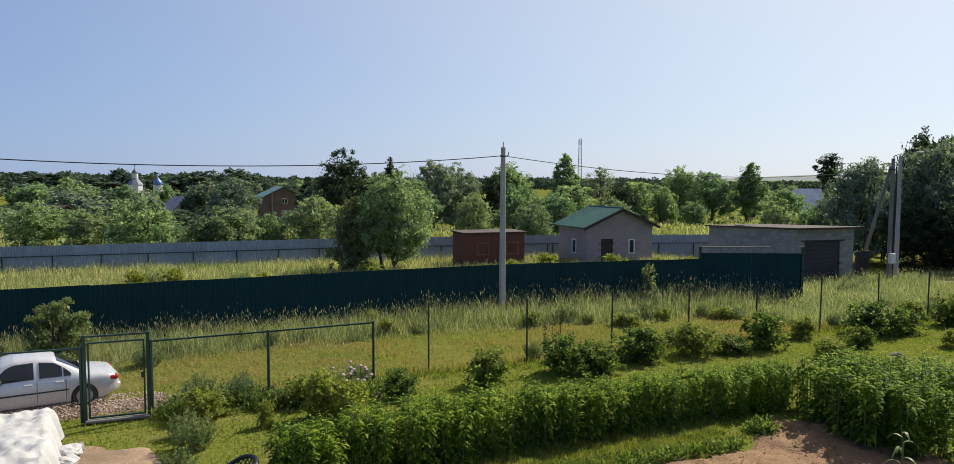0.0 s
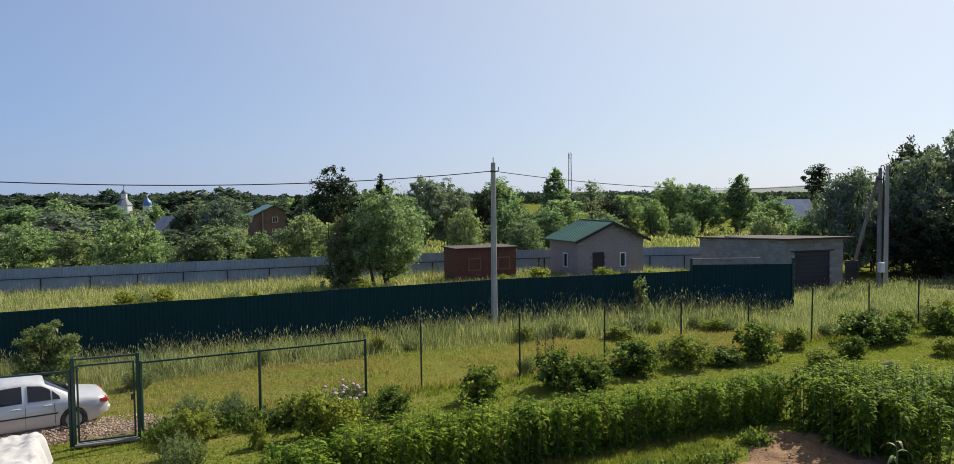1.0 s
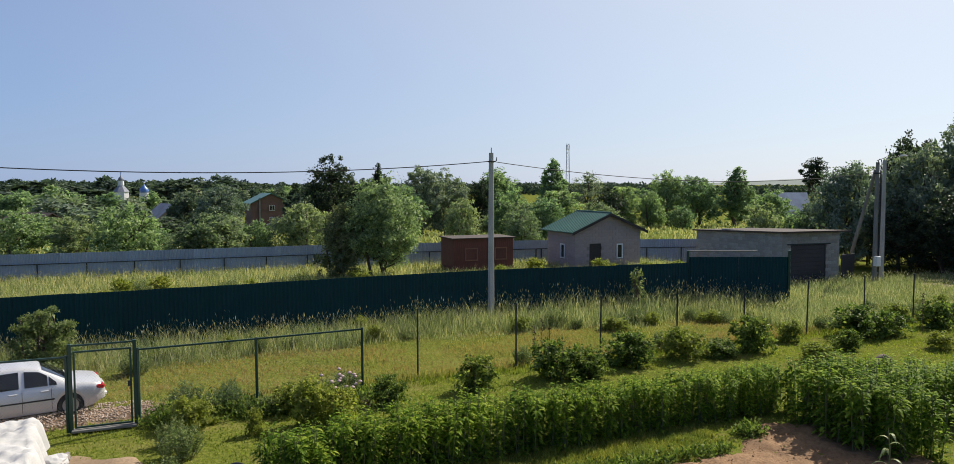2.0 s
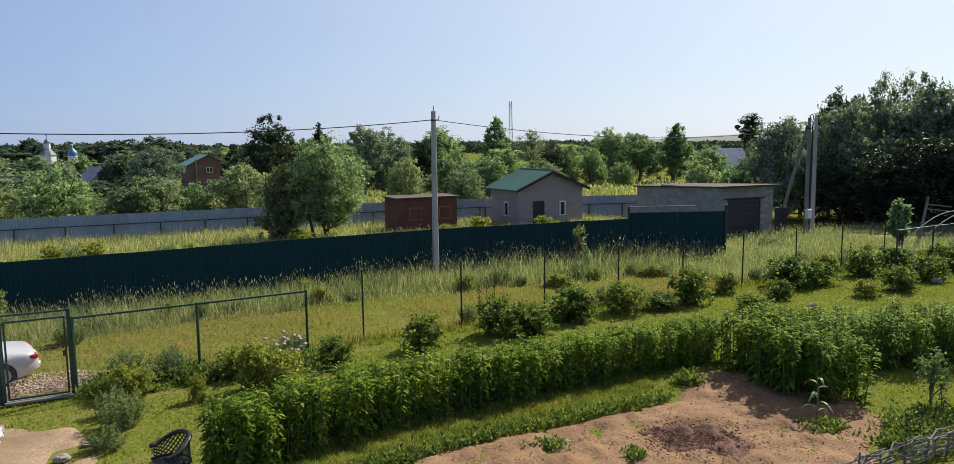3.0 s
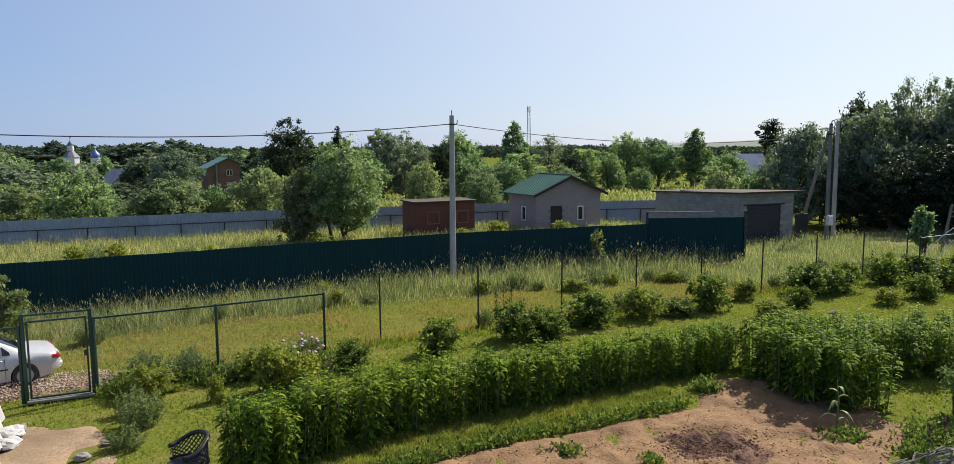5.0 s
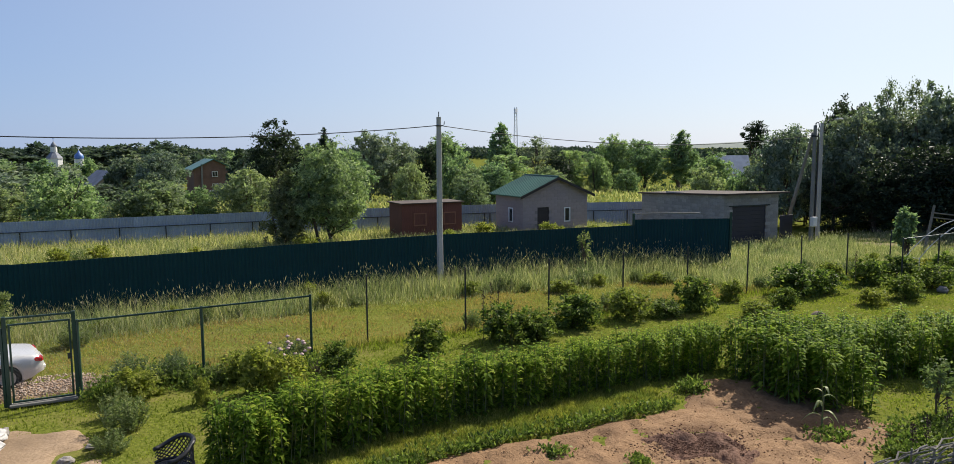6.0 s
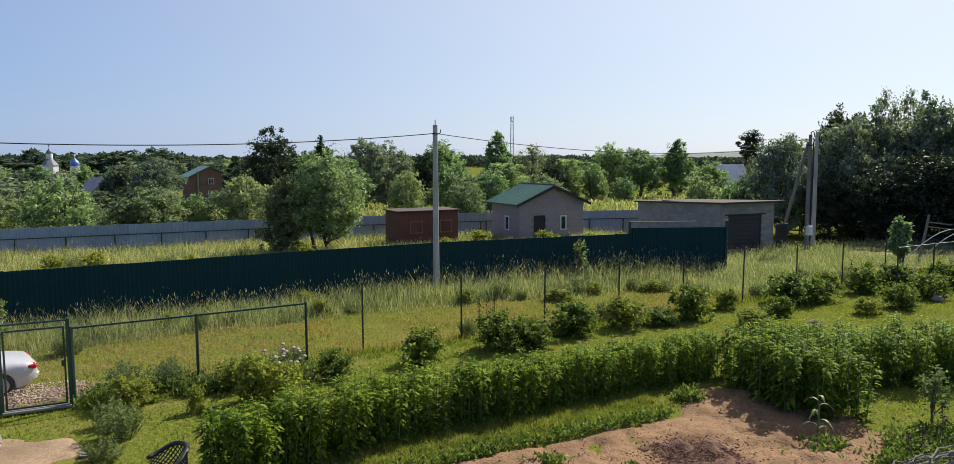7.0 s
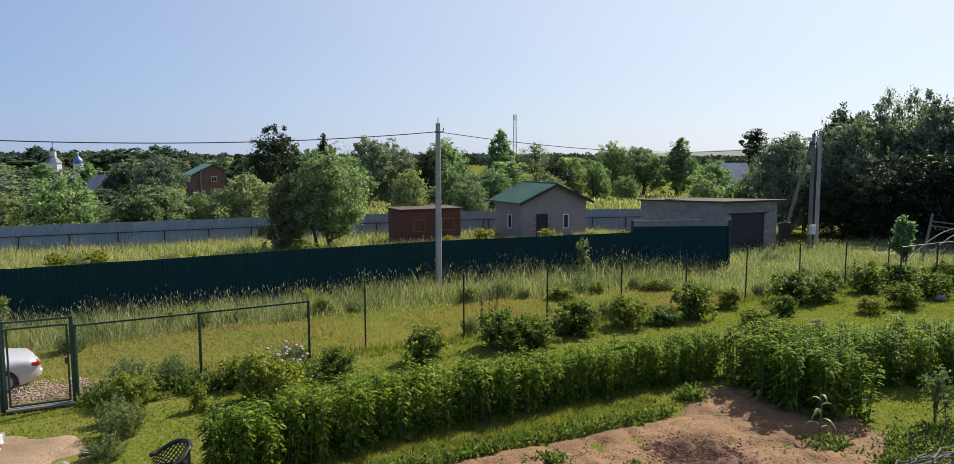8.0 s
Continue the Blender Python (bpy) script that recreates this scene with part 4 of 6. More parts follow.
# x, y, wanted height over the eye-level datum, wanted radius, kind, label
TREES = [
    (-21.7, 48.6, 4.4, 2.1, SHRUB, "rounded green shrub behind the grey fence"),
    (-34.6, 106.5, 5.6, 3.5, WILLOW, "broad pale willow among the houses"),
    (-41.6, 112.6, 4.7, 2.2, FAR_DARK, "dark leafy tree among the houses"),
    (-47.1, 108.2, 3.6, 2.4, FAR_WILLOW, "pale bushy willow among the houses"),
    (-17.6, 53.2, 3.7, 2.1, SHRUB_LIGHT, "rounded pale green willow shrub"),
    (-19.5, 52.4, 2.6, 1.5, SHRUB_LIGHT, "rounded pale green willow shrub"),
    (-12.1, 56.7, 4.3, 2.2, SHRUB_LIGHT, "rounded pale green willow shrub"),
    (-15.4, 55.8, 3.0, 1.3, SHRUB, "rounded green shrub behind the grey fence"),
    (-26.2, 117.1, 6.0, 1.6, CONE, "pointed dark green conifer"),
    (-56.0, 111.8, 2.8, 3.4, FAR_WILLOW, "pale bushy willow among the houses"),
    (-23.4, 56.5, 2.8, 1.4, SHRUB, "rounded green shrub behind the grey fence"),
    (-27.5, 53.5, 3.4, 2.0, SHRUB_LIGHT, "rounded pale green willow shrub"),
    (-31.5, 53.5, 3.9, 2.1, SHRUB, "rounded green shrub behind the grey fence"),
    (-17.6, 98.4, 9.4, 3.7, DARK, "dark round-headed tree over the others"),
    (-10.6, 91.4, 8.4, 1.4, CONE, "pointed dark green conifer"),
    (-12.5, 90, 6.2, 2.8, DARK, "dark leafy tree behind the field"),
    (-4.8, 85.9, 7.7, 2.7, WILLOW, "pale grey-green willow behind the field"),
    (-2.0, 88.0, 7.2, 2.6, WILLOW, "pale grey-green willow behind the field"),
    (-6.4, 74, 5.6, 2.6, ROUND, "leafy green tree behind the field"),
    (3.9, 94.9, 7.5, 3.1, ROUND, "leafy green tree behind the field"),
    (2.1, 90.0, 6.3, 2.2, DARK, "dark leafy tree behind the field"),
    (-0.2, 66.0, 4.3, 1.7, SHRUB_LIGHT, "rounded pale green willow shrub"),
    (4.5, 75.9, 5.0, 2.2, SHRUB, "rounded green shrub behind the fence"),
    (4.8, 61.8, 3.4, 1.6, SHRUB_LIGHT, "rounded pale green willow shrub"),
    (7.2, 70.0, 4.4, 1.9, SHRUB, "rounded green shrub behind the fence"),
    (10.2, 89.4, 8.1, 1.9, COLUMN, "narrow upright green tree behind the field"),
    (17.9, 110.6, 7.0, 2.7, WISPY, "airy thin-crowned tree far off"),
    (9.3, 75.4, 5.1, 2.7, ROUND, "leafy green tree behind the field"),
    (12.8, 74.0, 3.9, 1.9, SHRUB_LIGHT, "rounded pale green willow shrub"),
    (19.7, 104.2, 5.1, 2.4, DARK, "dark leafy tree behind the field"),
    (22.4, 107.7, 5.4, 3.0, ROUND, "dark leafy tree behind the field"),
    (29.4, 110.1, 7.4, 2.7, ROUND, "leafy green tree behind the field"),
    (34.3, 110.8, 7.1, 3.3, ROUND, "leafy green tree behind the field"),
    (25.9, 104.9, 4.6, 1.9, SHRUB, "rounded green shrub behind the fence"),
    (29.2, 101.9, 2.7, 1.7, SHRUB, "rounded green shrub behind the fence"),
    (39.9, 111.0, 7.6, 2.3, COLUMN, "narrow dark tree behind the field"),
    (37.7, 92.6, 5.0, 2.4, SHRUB, "rounded green shrub behind the fence"),
    (21.7, 54.9, 4.1, 1.7, SHRUB_LIGHT, "rounded pale green willow shrub"),
    (24.4, 54.8, 3.8, 1.5, SHRUB, "rounded green shrub behind the fence"),
    (60.2, 130, 9.6, 2.6, PINE, "tall bare-stemmed dark pine"),
    (25.4, 50.0, 7.1, 2.1, WILLOW, "pale grey-green willow beside the lane"),
    (25.3, 53.6, 5.1, 1.4, WILLOW, "pale grey-green willow beside the lane"),
    (37.9, 64.7, 9.9, 2.6, DARK, "tall dark tree beyond the willows"),
    (30.0, 50.0, 8.2, 2.4, WILLOW, "tall pale grey-green willow tree"),
    (27.6, 51.0, 6.5, 1.6, WILLOW, "pale grey-green willow beside the lane"),
    (34.4, 52.2, 9.9, 1.6, WISPY, "airy thin-crowned tall willow"),
    (36.4, 52.2, 9.9, 1.5, WISPY, "airy thin-crowned tall willow"),
    (33.2, 51.6, 8.8, 2.4, WILLOW, "tall pale grey-green willow tree"),
    (36.6, 50.0, 9.9, 2.6, WILLOW, "tall pale grey-green willow tree"),
    (34.6, 49.4, 8.2, 2.6, WILLOW, "tall pale grey-green willow tree"),
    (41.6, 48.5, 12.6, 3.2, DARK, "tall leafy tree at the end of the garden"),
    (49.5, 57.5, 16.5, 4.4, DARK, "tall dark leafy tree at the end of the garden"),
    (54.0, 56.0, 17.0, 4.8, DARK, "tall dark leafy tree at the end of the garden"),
    # next two: added largely out of view, to block sun from the low trees
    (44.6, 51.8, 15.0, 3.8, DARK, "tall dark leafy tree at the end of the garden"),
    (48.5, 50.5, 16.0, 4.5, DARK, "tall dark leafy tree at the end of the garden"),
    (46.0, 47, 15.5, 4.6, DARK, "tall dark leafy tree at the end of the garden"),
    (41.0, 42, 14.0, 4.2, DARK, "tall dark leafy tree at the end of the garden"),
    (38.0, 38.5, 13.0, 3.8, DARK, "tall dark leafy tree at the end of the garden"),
    # shaded foot of the willows: the shade is put into the leaf colour
    (27.4, 47.4, 4.0, 1.7, DARK, "low tree by the willows with shade put into its dark leaves"),
    (29.6, 46.2, 4.8, 2.2, DARK, "low tree by the willows with shade put into its dark leaves"),
    (32.2, 45.0, 5.8, 2.5, DARK, "low tree by the willows with shade put into its dark leaves"),
    (34.4, 43.4, 6.4, 2.6, DARK, "low tree by the willows with shade put into its dark leaves"),
    (36.6, 41.6, 6.4, 2.6, DARK, "low tree by the willows with shade put into its dark leaves"),
    (35.6, 38.4, 4.6, 2.2, DARK, "low tree by the willows with shade put into its dark leaves"),
    (-76.4, 163.0, 3.6, 3.8, FAR_ROUND, "leafy green tree before the church"),
    (-71.7, 162.9, 3.4, 3.2, FAR_WILLOW, "pale willow before the church"),
    (-69.8, 168.1, 3.8, 2.9, FAR_ROUND, "leafy green tree before the church"),
    (-78.5, 157.5, 3.2, 4.2, FAR_DARK, "dark leafy tree before the church"),
    (-61.6, 158.5, 2.8, 3.3, FAR_WILLOW, "pale willow before the church"),
    (-70, 130, 4.2, 4.6, FAR_WILLOW, "broad pale willow among the houses"),
    (-51, 104, 0.9, 2.4, FAR_DARK, "dark bushy tree among the houses"),
    (-45, 100, 0.9, 2.6, FAR_ROUND, "leafy green tree among the houses"),
    (-31.5, 96, 0.2, 2.6, FAR_WILLOW, "pale bushy willow among the houses"),
    (-60, 100, 1.2, 3.0, FAR_ROUND, "leafy green tree among the houses"),
    (-24.5, 112, 4.6, 2.4, FAR_DARK, "dark leafy tree behind the field"),
    (-130.3, 236.5, 6.9, 13.0, FAR_DARK, "broad dark tree of the wood behind the village"),
    (-119.5, 242.1, 6.0, 9.8, FAR_DARK, "broad dark tree of the wood behind the village"),
    (-114.4, 244.6, 8.2, 6.5, FAR_DARK, "broad dark tree of the wood behind the village"),
    (-106.2, 262.2, 6.7, 8.7, FAR_DARK, "broad dark tree of the wood behind the village"),
    (-98.3, 251.5, 7.1, 8.0, FAR_DARK, "broad dark tree of the wood behind the village"),
    (-90.9, 254.2, 8.3, 7.4, FAR_DARK, "broad dark tree of the wood behind the village"),
    (-81.1, 257.5, 8.7, 8.6, FAR_DARK, "broad dark tree of the wood behind the village"),
    (-74.4, 259.5, 6.5, 6.2, FAR_DARK, "broad dark tree of the wood behind the village"),
    (-66.2, 261.7, 4.2, 7.4, FAR_ROUND, "broad green tree of the wood behind the village"),
    (-57.7, 263.8, 3.8, 7.4, FAR_ROUND, "broad green tree of the wood behind the village"),
]
HEIGHTS = {id(ROUND): (8, 2.6), id(DARK): (8, 2.8), id(WILLOW): (8, 3.0), id(COLUMN): (8, 1.7), id(CONE): (8, 1.7), id(WISPY): (9, 2.6), id(PINE): (12, 2.6), id(FAR_ROUND): (8, 2.7), id(FAR_DARK): (8, 2.7), id(FAR_WILLOW): (8, 2.9), id(SHRUB): (3.6, 1.8), id(SHRUB_LIGHT): (3.6, 1.9)}
for i, (x, y, ztop, rad, kind, title) in enumerate(TREES):
    h0, r0 = HEIGHTS[id(kind)]
    hh = ztop - ground_z(x, y)
    tree("shrub" if h0 < 5 else "tree", (x, y), kind[i % len(kind)] if isinstance(kind, list) else kind, title, "shrub" if h0 < 5 else "tree",
         (rad / r0 * 1.1, rad / r0 * 1.1, hh / h0 * 1.07))

# low willow scrub closing the far side of the field
for i in range(16):
    x, y = rng.uniform(-14, 31), rng.uniform(66, 86)
    if abs(x - 27 * y / 72 + 2) < 8:
        continue
    kind = SHRUB_LIGHT if i % 3 else SHRUB
    sx, sz = rng.uniform(0.7, 1.15), rng.uniform(0.6, 1.1)
    tree("shrub", (x, y), kind[i % 2], "rounded willow scrub at the edge of the meadow", "shrub", (sx, sx, sz), group="meadow scrub")

# gardens of the village: low trees and bushes between the houses
for i in range(52):
    az, d = radians(rng.uniform(-39, -7)), rng.uniform(84, 170)
    x, y = d * math.sin(az), d * math.cos(az)
    if -33 < math.degrees(az) < -12 and 128 < y < 160:
        continue
    kind = (FAR_ROUND, FAR_WILLOW, FAR_DARK)[i % 3]
    hh = rng.uniform(2.0, 3.6)
    wide = rng.uniform(0.55, 0.95)
    tree("tree", (x, y), kind[i % 2], "low bushy tree in a village garden", "tree", (wide, wide, hh / 8), group="village garden trees")

# trees of the village and the meadows, thinning towards the woods
for i in range(70):
    az, d = radians(rng.uniform(-39, -9)), rng.uniform(160, 400)
    if i >= 54:
        az, d = radians(rng.uniform(-4, 34)), rng.uniform(110, 260)
    x, y = d * math.sin(az), d * math.cos(az)
    kind = (FAR_ROUND, FAR_DARK, FAR_DARK, FAR_WILLOW)[i % 4]
    hh = rng.uniform(6.5, 9.5) if i < 54 else rng.uniform(4.5, 7.0)
    if -26.5 < math.degrees(az) < -21.5:
        hh *= 0.5
    wide = hh / 8 * rng.uniform(1.1, 1.7)
    tree("tree", (x, y), kind[i // 4 % 2], ("leafy green tree among the village houses", "dark leafy tree among the village houses")[i % 4 in (1, 2)] if i < 54 else "leafy green tree in the far meadow", "tree",
         (wide, wide, hh / 8), group="distant trees")

# the two trees standing in the fenced field
tree("tree", (-4.6, 41.6), tree_meshes(5.9, 2.45, 0.65, 150, 130, 0.14, LEAF_FIELD, stems=3, fill=0.8, top=0.25), "young leafy tree with several stems in the field")
tree("shrub", (-6.85, 41.0), tree_meshes(4.5, 1.35, 0.05, 110, 110, 0.11, foliage("reddish_green_leaves", (0.14, 0.15, 0.08), (0.24, 0.245, 0.125), (0.37, 0.355, 0.19)), stems=3, top=0.35), "dense olive-green shrub under a young tree", "shrub")
tree("shrub", (-12.55, 22.3), tree_meshes(2.1, 1.0, 0.02, 70, 150, 0.075, LEAF_GREY, stems=4, top=0.3), "grey-green willow shrub at the green fence", "shrub")


def far_woods():
    """The wooded horizon, as one mass of leaf clumps."""
    crowns = []
    for az in np.arange(-50, 52, 0.58):
        for ring in range(3):
            d = rng.uniform(440, 500) + ring * 60
            a = radians(az + rng.uniform(-0.3, 0.3))
            hgt = rng.uniform(6.0, 8.2) + ring * 0.5 + (2.2 if az < -16 else 0) - (1.8 if 15 < az < 28 else 0)
            crowns.append((d * math.sin(a), d * math.cos(a), hgt, rng.uniform(5.0, 8.5)))
    out = []
    for x, y, h, r in crowns:
        k = 210
        d = unit_rows(k)
        d[:, 2] = np.abs(d[:, 2]) * 1.2 - 0.2
        lump = 1 + 0.25 * np.sin(d[:, 0:1] * 5 + x) * np.cos(d[:, 2:3] * 4 + y)
        p = np.array([x, y, -3.4 + h * 0.5]) + d * lump * np.array([r, r, h * 0.5])
        ln = rng.uniform(1.0, 2.2, k)
        out.append(facing_leaves(p, d, ln, ln * 0.8))
    tagged(new("far_woods", raw_mesh("far_woods", np.concatenate(out), 4, LEAF_FAR_HAZED)), "dark green woods along the horizon, haze put into the colour", "woods", kind="stuff")


far_woods()


# ---- grass ----
def lane_s(x, y):
    """Distance beyond the line of garden posts, towards the green fence."""
    return -(x + 1.4) * 0.408 + (y - 21.3) * 0.913


def lane_y(x):
    """Where the line of garden posts runs at x."""
    return 21.3 + (x + 1.4) * 0.447


def blade_mesh(name, pts, h, w, mat, lean=0.35):
    """Grass blades: a tapering ribbon of three triangles, bent over."""
    n = len(pts)
    a = rng.uniform(0, 2 * math.pi, n)
    side = np.stack([np.cos(a), np.sin(a), np.zeros(n)], 1) * np.reshape(w, (-1, 1)) / 2
    b = rng.uniform(0, 2 * math.pi, n)
    tilt = np.stack([np.cos(b), np.sin(b), np.zeros(n)], 1) * (np.reshape(h, (-1, 1)) * rng.uniform(0.1, 1, (n, 1)) * lean)
    up = np.zeros((n, 3))
    up[:, 2] = h
    v = np.stack([pts - side, pts + side, pts + up * 0.55 + tilt * 0.3 + side * 0.7, pts + up * 0.55 + tilt * 0.3 - side * 0.7, pts + up * rng.uniform(0.82, 1, (n, 1)) + tilt], 1).reshape(-1, 3)
    o = np.arange(n, dtype=np.int32)[:, None] * 5
    tris = np.concatenate([o + np.array([0, 1, 2]), o + np.array([0, 2, 3]), o + np.array([3, 2, 4])])
    return raw_mesh(name, v, 3, mat, tris)


def scatter(n, x0, x1, y0, y1, ok):
    """Random places on the ground where ok(x, y) gives a height, and those heights."""
    xs, ys = rng.uniform(x0, x1, n), rng.uniform(y0, y1, n)
    hs = np.array([ok(x, y) for x, y in zip(xs.tolist(), ys.tolist())])
    keep = hs > 0
    pts = np.stack([xs, ys, np.zeros(n)], 1)[keep]
    pts[:, 2] = [ground_z(x, y) - 0.01 for x, y in pts[:, :2].tolist()]
    return pts, hs[keep]


def in_poly(x, y, poly):
    hit = False
    for (ax, ay), (bx, by) in zip(poly, poly[1:] + poly[:1]):
        if (ay > y) != (by > y) and x < (bx - ax) * (y - ay) / (by - ay) + ax:
            hit = not hit
    return hit


RUT_A = [(25.2, 41.8), (29, 39.7), (44, 33.5), (44, 32.5), (28.5, 38.3), (25.0, 40.5)]
RUT_B = [(26.5, 43.6), (30, 41.7), (46, 35.8), (46, 34.8), (29.5, 40.6), (26.3, 42.3)]
PATH_SAND = [(-8.0, 15.3), (-6.9, 15.4), (-6.3, 14.4), (-5.9, 12), (-9.5, 11), (-8.4, 14)]
DRIVE = [(-9.0, 17.35), (-7.5, 18.0), (-7.2, 18.7), (-8.4, 19.3), (-12.5, 17.9), (-15, 16.3), (-12, 15.9)]


def lawn_height(x, y):
    if lane_s(x, y) > 0.1 or in_poly(x, y, BED) or in_poly(x, y, DRIVE) or abs(x) > 0.75 * y + 1:
        return 0
    if in_poly(x, y, PATH_SAND) and noise.noise((x * 1.5, y * 1.5, 3)) < 0.08:
        return 0
    return 0.06 + 0.045 * noise.noise((x * 0.8, y * 0.8, 9)) + (0.10 if lane_s(x, y) > -0.7 else 0)


def lane_height(x, y):
    s = lane_s(x, y)
    if s < -0.2 or y > fence_y(x) - 3.2 or abs(x) > 0.75 * y + 1 or in_poly(x, y, DRIVE):
        return 0
    return 0.10 + 0.07 * noise.noise((x * 0.5, y * 0.5, 4)) + (0.16 if s < 0.5 else 0)


def tall_height(x, y):
    s, f = lane_s(x, y), fence_y(x) - y
    if f < 0.12 or s < 0.6 or abs(x) > 0.75 * y + 1 or in_poly(x, y, DRIVE) or in_poly(x, y, RUT_A) or in_poly(x, y, RUT_B):
        return 0
    edge = smooth_step(4.2, 2.4, f + 0.8 * noise.noise((x * 0.4, y * 0.4, 7))) if x < 12 else 1
    n = 0.5 + 0.4 * noise.noise((x * 0.6, y * 0.6, 1)) + 0.35 * noise.noise((x * 2.3, y * 2.3, 5))
    by_gate = 0.40 * smooth_step(1.8, 0.3, f) * smooth_step(-4, 6, x) * smooth_step(16, 14, x)
    return (edge * (1 - 0.45 * smooth_step(10, 16, x)) if x < 22 else 0.5) * (0.40 + 0.6 * n) + by_gate if edge > 0.05 else 0


def field_height(x, y):
    if y < fence_y(x) + 0.2 or abs(x) > 0.72 * y + 2:
        return 0
    far = 37.5 + (x + 33) * 0.367 if x < -9.3 else 46.2 + (x + 9.3) * 0.2
    if y > far - 0.2 or (x > 14.7 and y > 34):
        return 0
    return 0.44 + 0.22 * noise.noise((x * 0.5, y * 0.5, 2)) + 0.2 * noise.noise((x * 1.9, y * 1.9, 4))


def grass(name, label, n, box, ok, w, mat, lean=0.35):
    pts, h = scatter(n, *box, ok)
    me = blade_mesh(name, pts, h * rng.uniform(0.35, 1.25, len(h)), w * rng.uniform(0.6, 1.3, len(h)), mat, lean)
    tagged(new(name, me), label, "grass", kind="stuff")
    return pts, h


grass("lawn_grass", "short mown green lawn of the garden", 270000, (-13, 26, 10.5, 32), lawn_height, 0.024, LAWN, 0.9)
grass("rim_grass", "uncut grass between bed and hedge", 150000, (-2, 6.6, 11.8, 17.4), lambda x, y: 0.12 + 0.09 * noise.noise((x * 2, y * 2, 6)) if 13.0 + 0.425 * x + 0.2 * noise.noise((x * 3, y * 3, 8)) < y < 14.75 + 0.46 * x and x < 5.5 + 0.5 * noise.noise((x * 2, y * 2, 1)) else 0, 0.012, RIM, 0.8)
grass("lane_grass", "half-dry yellowish grass of the lane", 260000, (-20, 34, 14, 36), lane_height, 0.026, LANE, 0.7)
TALL_AT = grass("meadow_grass", "tall unmown meadow grass along the green fence", 380000, (-24, 36, 17, 46), tall_height, 0.018, TALL, 0.75)
FIELD_AT = grass("field_grass", "tall unmown grass of the fenced field", 170000, (-36, 22, 18, 52), field_height, 0.03, TALL, 0.75)


def far_height(x, y):
    return 0.45 + 0.3 * noise.noise((x * 0.2, y * 0.2, 3)) if y > 50.5 + 0.25 * x * (x < -9) and abs(x) < 0.72 * y and y > fence_y(x) + 16 else 0


grass("far_meadow_grass", "pale grass of the meadow beyond the fence", 34000, (-60, 62, 46, 125), far_height, 0.15, TALL, 0.6)


def seed_heads():
    out = []
    for (pts, h), share in ((TALL_AT, 0.08), (FIELD_AT, 0.07)):
        pick = rng.random(len(pts)) < share
        p, hh = pts[pick].copy(), h[pick]
        p[:, 2] += hh * rng.uniform(0.85, 1.25, len(hh))
        way = unit_rows(len(p)) * 0.35 + np.array([0, 0, 1])
        way /= np.linalg.norm(way, axis=1, keepdims=True)
        out.append(leaf_verts(p, way, rng.uniform(0.06, 0.18, len(p)), np.full(len(p), 0.022)))
    tagged(new("seed_heads", raw_mesh("seed_heads", np.concatenate(out), 4, STRAW)), "straw-coloured seed heads of the meadow grass", "grass", kind="stuff")


seed_heads()


# ---- tall artichoke hedge round the bed ----
def stalk_plant(height, leaves, leaf):
    """An upright stalk with large pointed leaves that droop at the tips."""
    s = Shape()
    tops = []
    for k in range(3):
        b = rng.uniform(-0.1, 0.1, 2)
        t = b + rng.uniform(-0.14, 0.14, 2)
        s.tube([(b[0], b[1], -0.03), ((b[0] + t[0]) / 2, (b[1] + t[1]) / 2, height * 0.5), (t[0], t[1], height * 0.96)], [0.013, 0.01, 0.005], 5)
        tops.append((b, t))
    pos, way, ln = [], [], []
    for k in range(leaves):
        b, t = tops[k % 3]
        f = rng.uniform(0.03, 1.0) ** 0.95
        a = rng.uniform(0, 2 * math.pi)
        pos.append((b[0] + (t[0] - b[0]) * f, b[1] + (t[1] - b[1]) * f, height * f * 0.97))
        way.append((math.cos(a), math.sin(a), 0.55 if f > 0.93 else rng.uniform(-0.25, 0.45)))
        ln.append(leaf * rng.uniform(0.7, 1.25) * (0.65 if f > 0.93 else 1))
    pos, way, ln = np.array(pos), np.array(way), np.array(ln)
    way /= np.linalg.norm(way, axis=1, keepdims=True)
    side = np.cross(way, np.array([0, 0, 1.0]))
    side /= np.linalg.norm(side, axis=1, keepdims=True)
    up = np.cross(side, way)
    L = ln[:, None]
    W = L * 0.42
    start = pos + way * 0.05
    m1, m2 = start + way * L * 0.35, start + way * L * 0.72 - np.array([0, 0, 1]) * L * 0.10
    tip = start + way * L - np.array([0, 0, 1]) * L * 0.32
    v = np.stack([start, m1 + side * W / 2 + up * W * 0.16, m1, m1 - side * W / 2 + up * W * 0.16, m2 + side * W * 0.32 + up * W * 0.1, m2, m2 - side * W * 0.32 + up * W * 0.1, tip], 1).reshape(-1, 3)
    o = np.arange(len(pos), dtype=np.int32)[:, None] * 8
    t = [(0, 1, 2), (0, 2, 3), (1, 4, 5), (1, 5, 2), (2, 5, 6), (2, 6, 3), (4, 7, 5), (5, 7, 6)]
    tris = np.concatenate([o + np.array(k) for k in t])
    return s.mesh("stalk", STEM), raw_mesh("leaves", v, 3, LEAF_HEDGE, tris)


STALKS = [stalk_plant(1.6, 165, 0.185) for _ in range(7)]


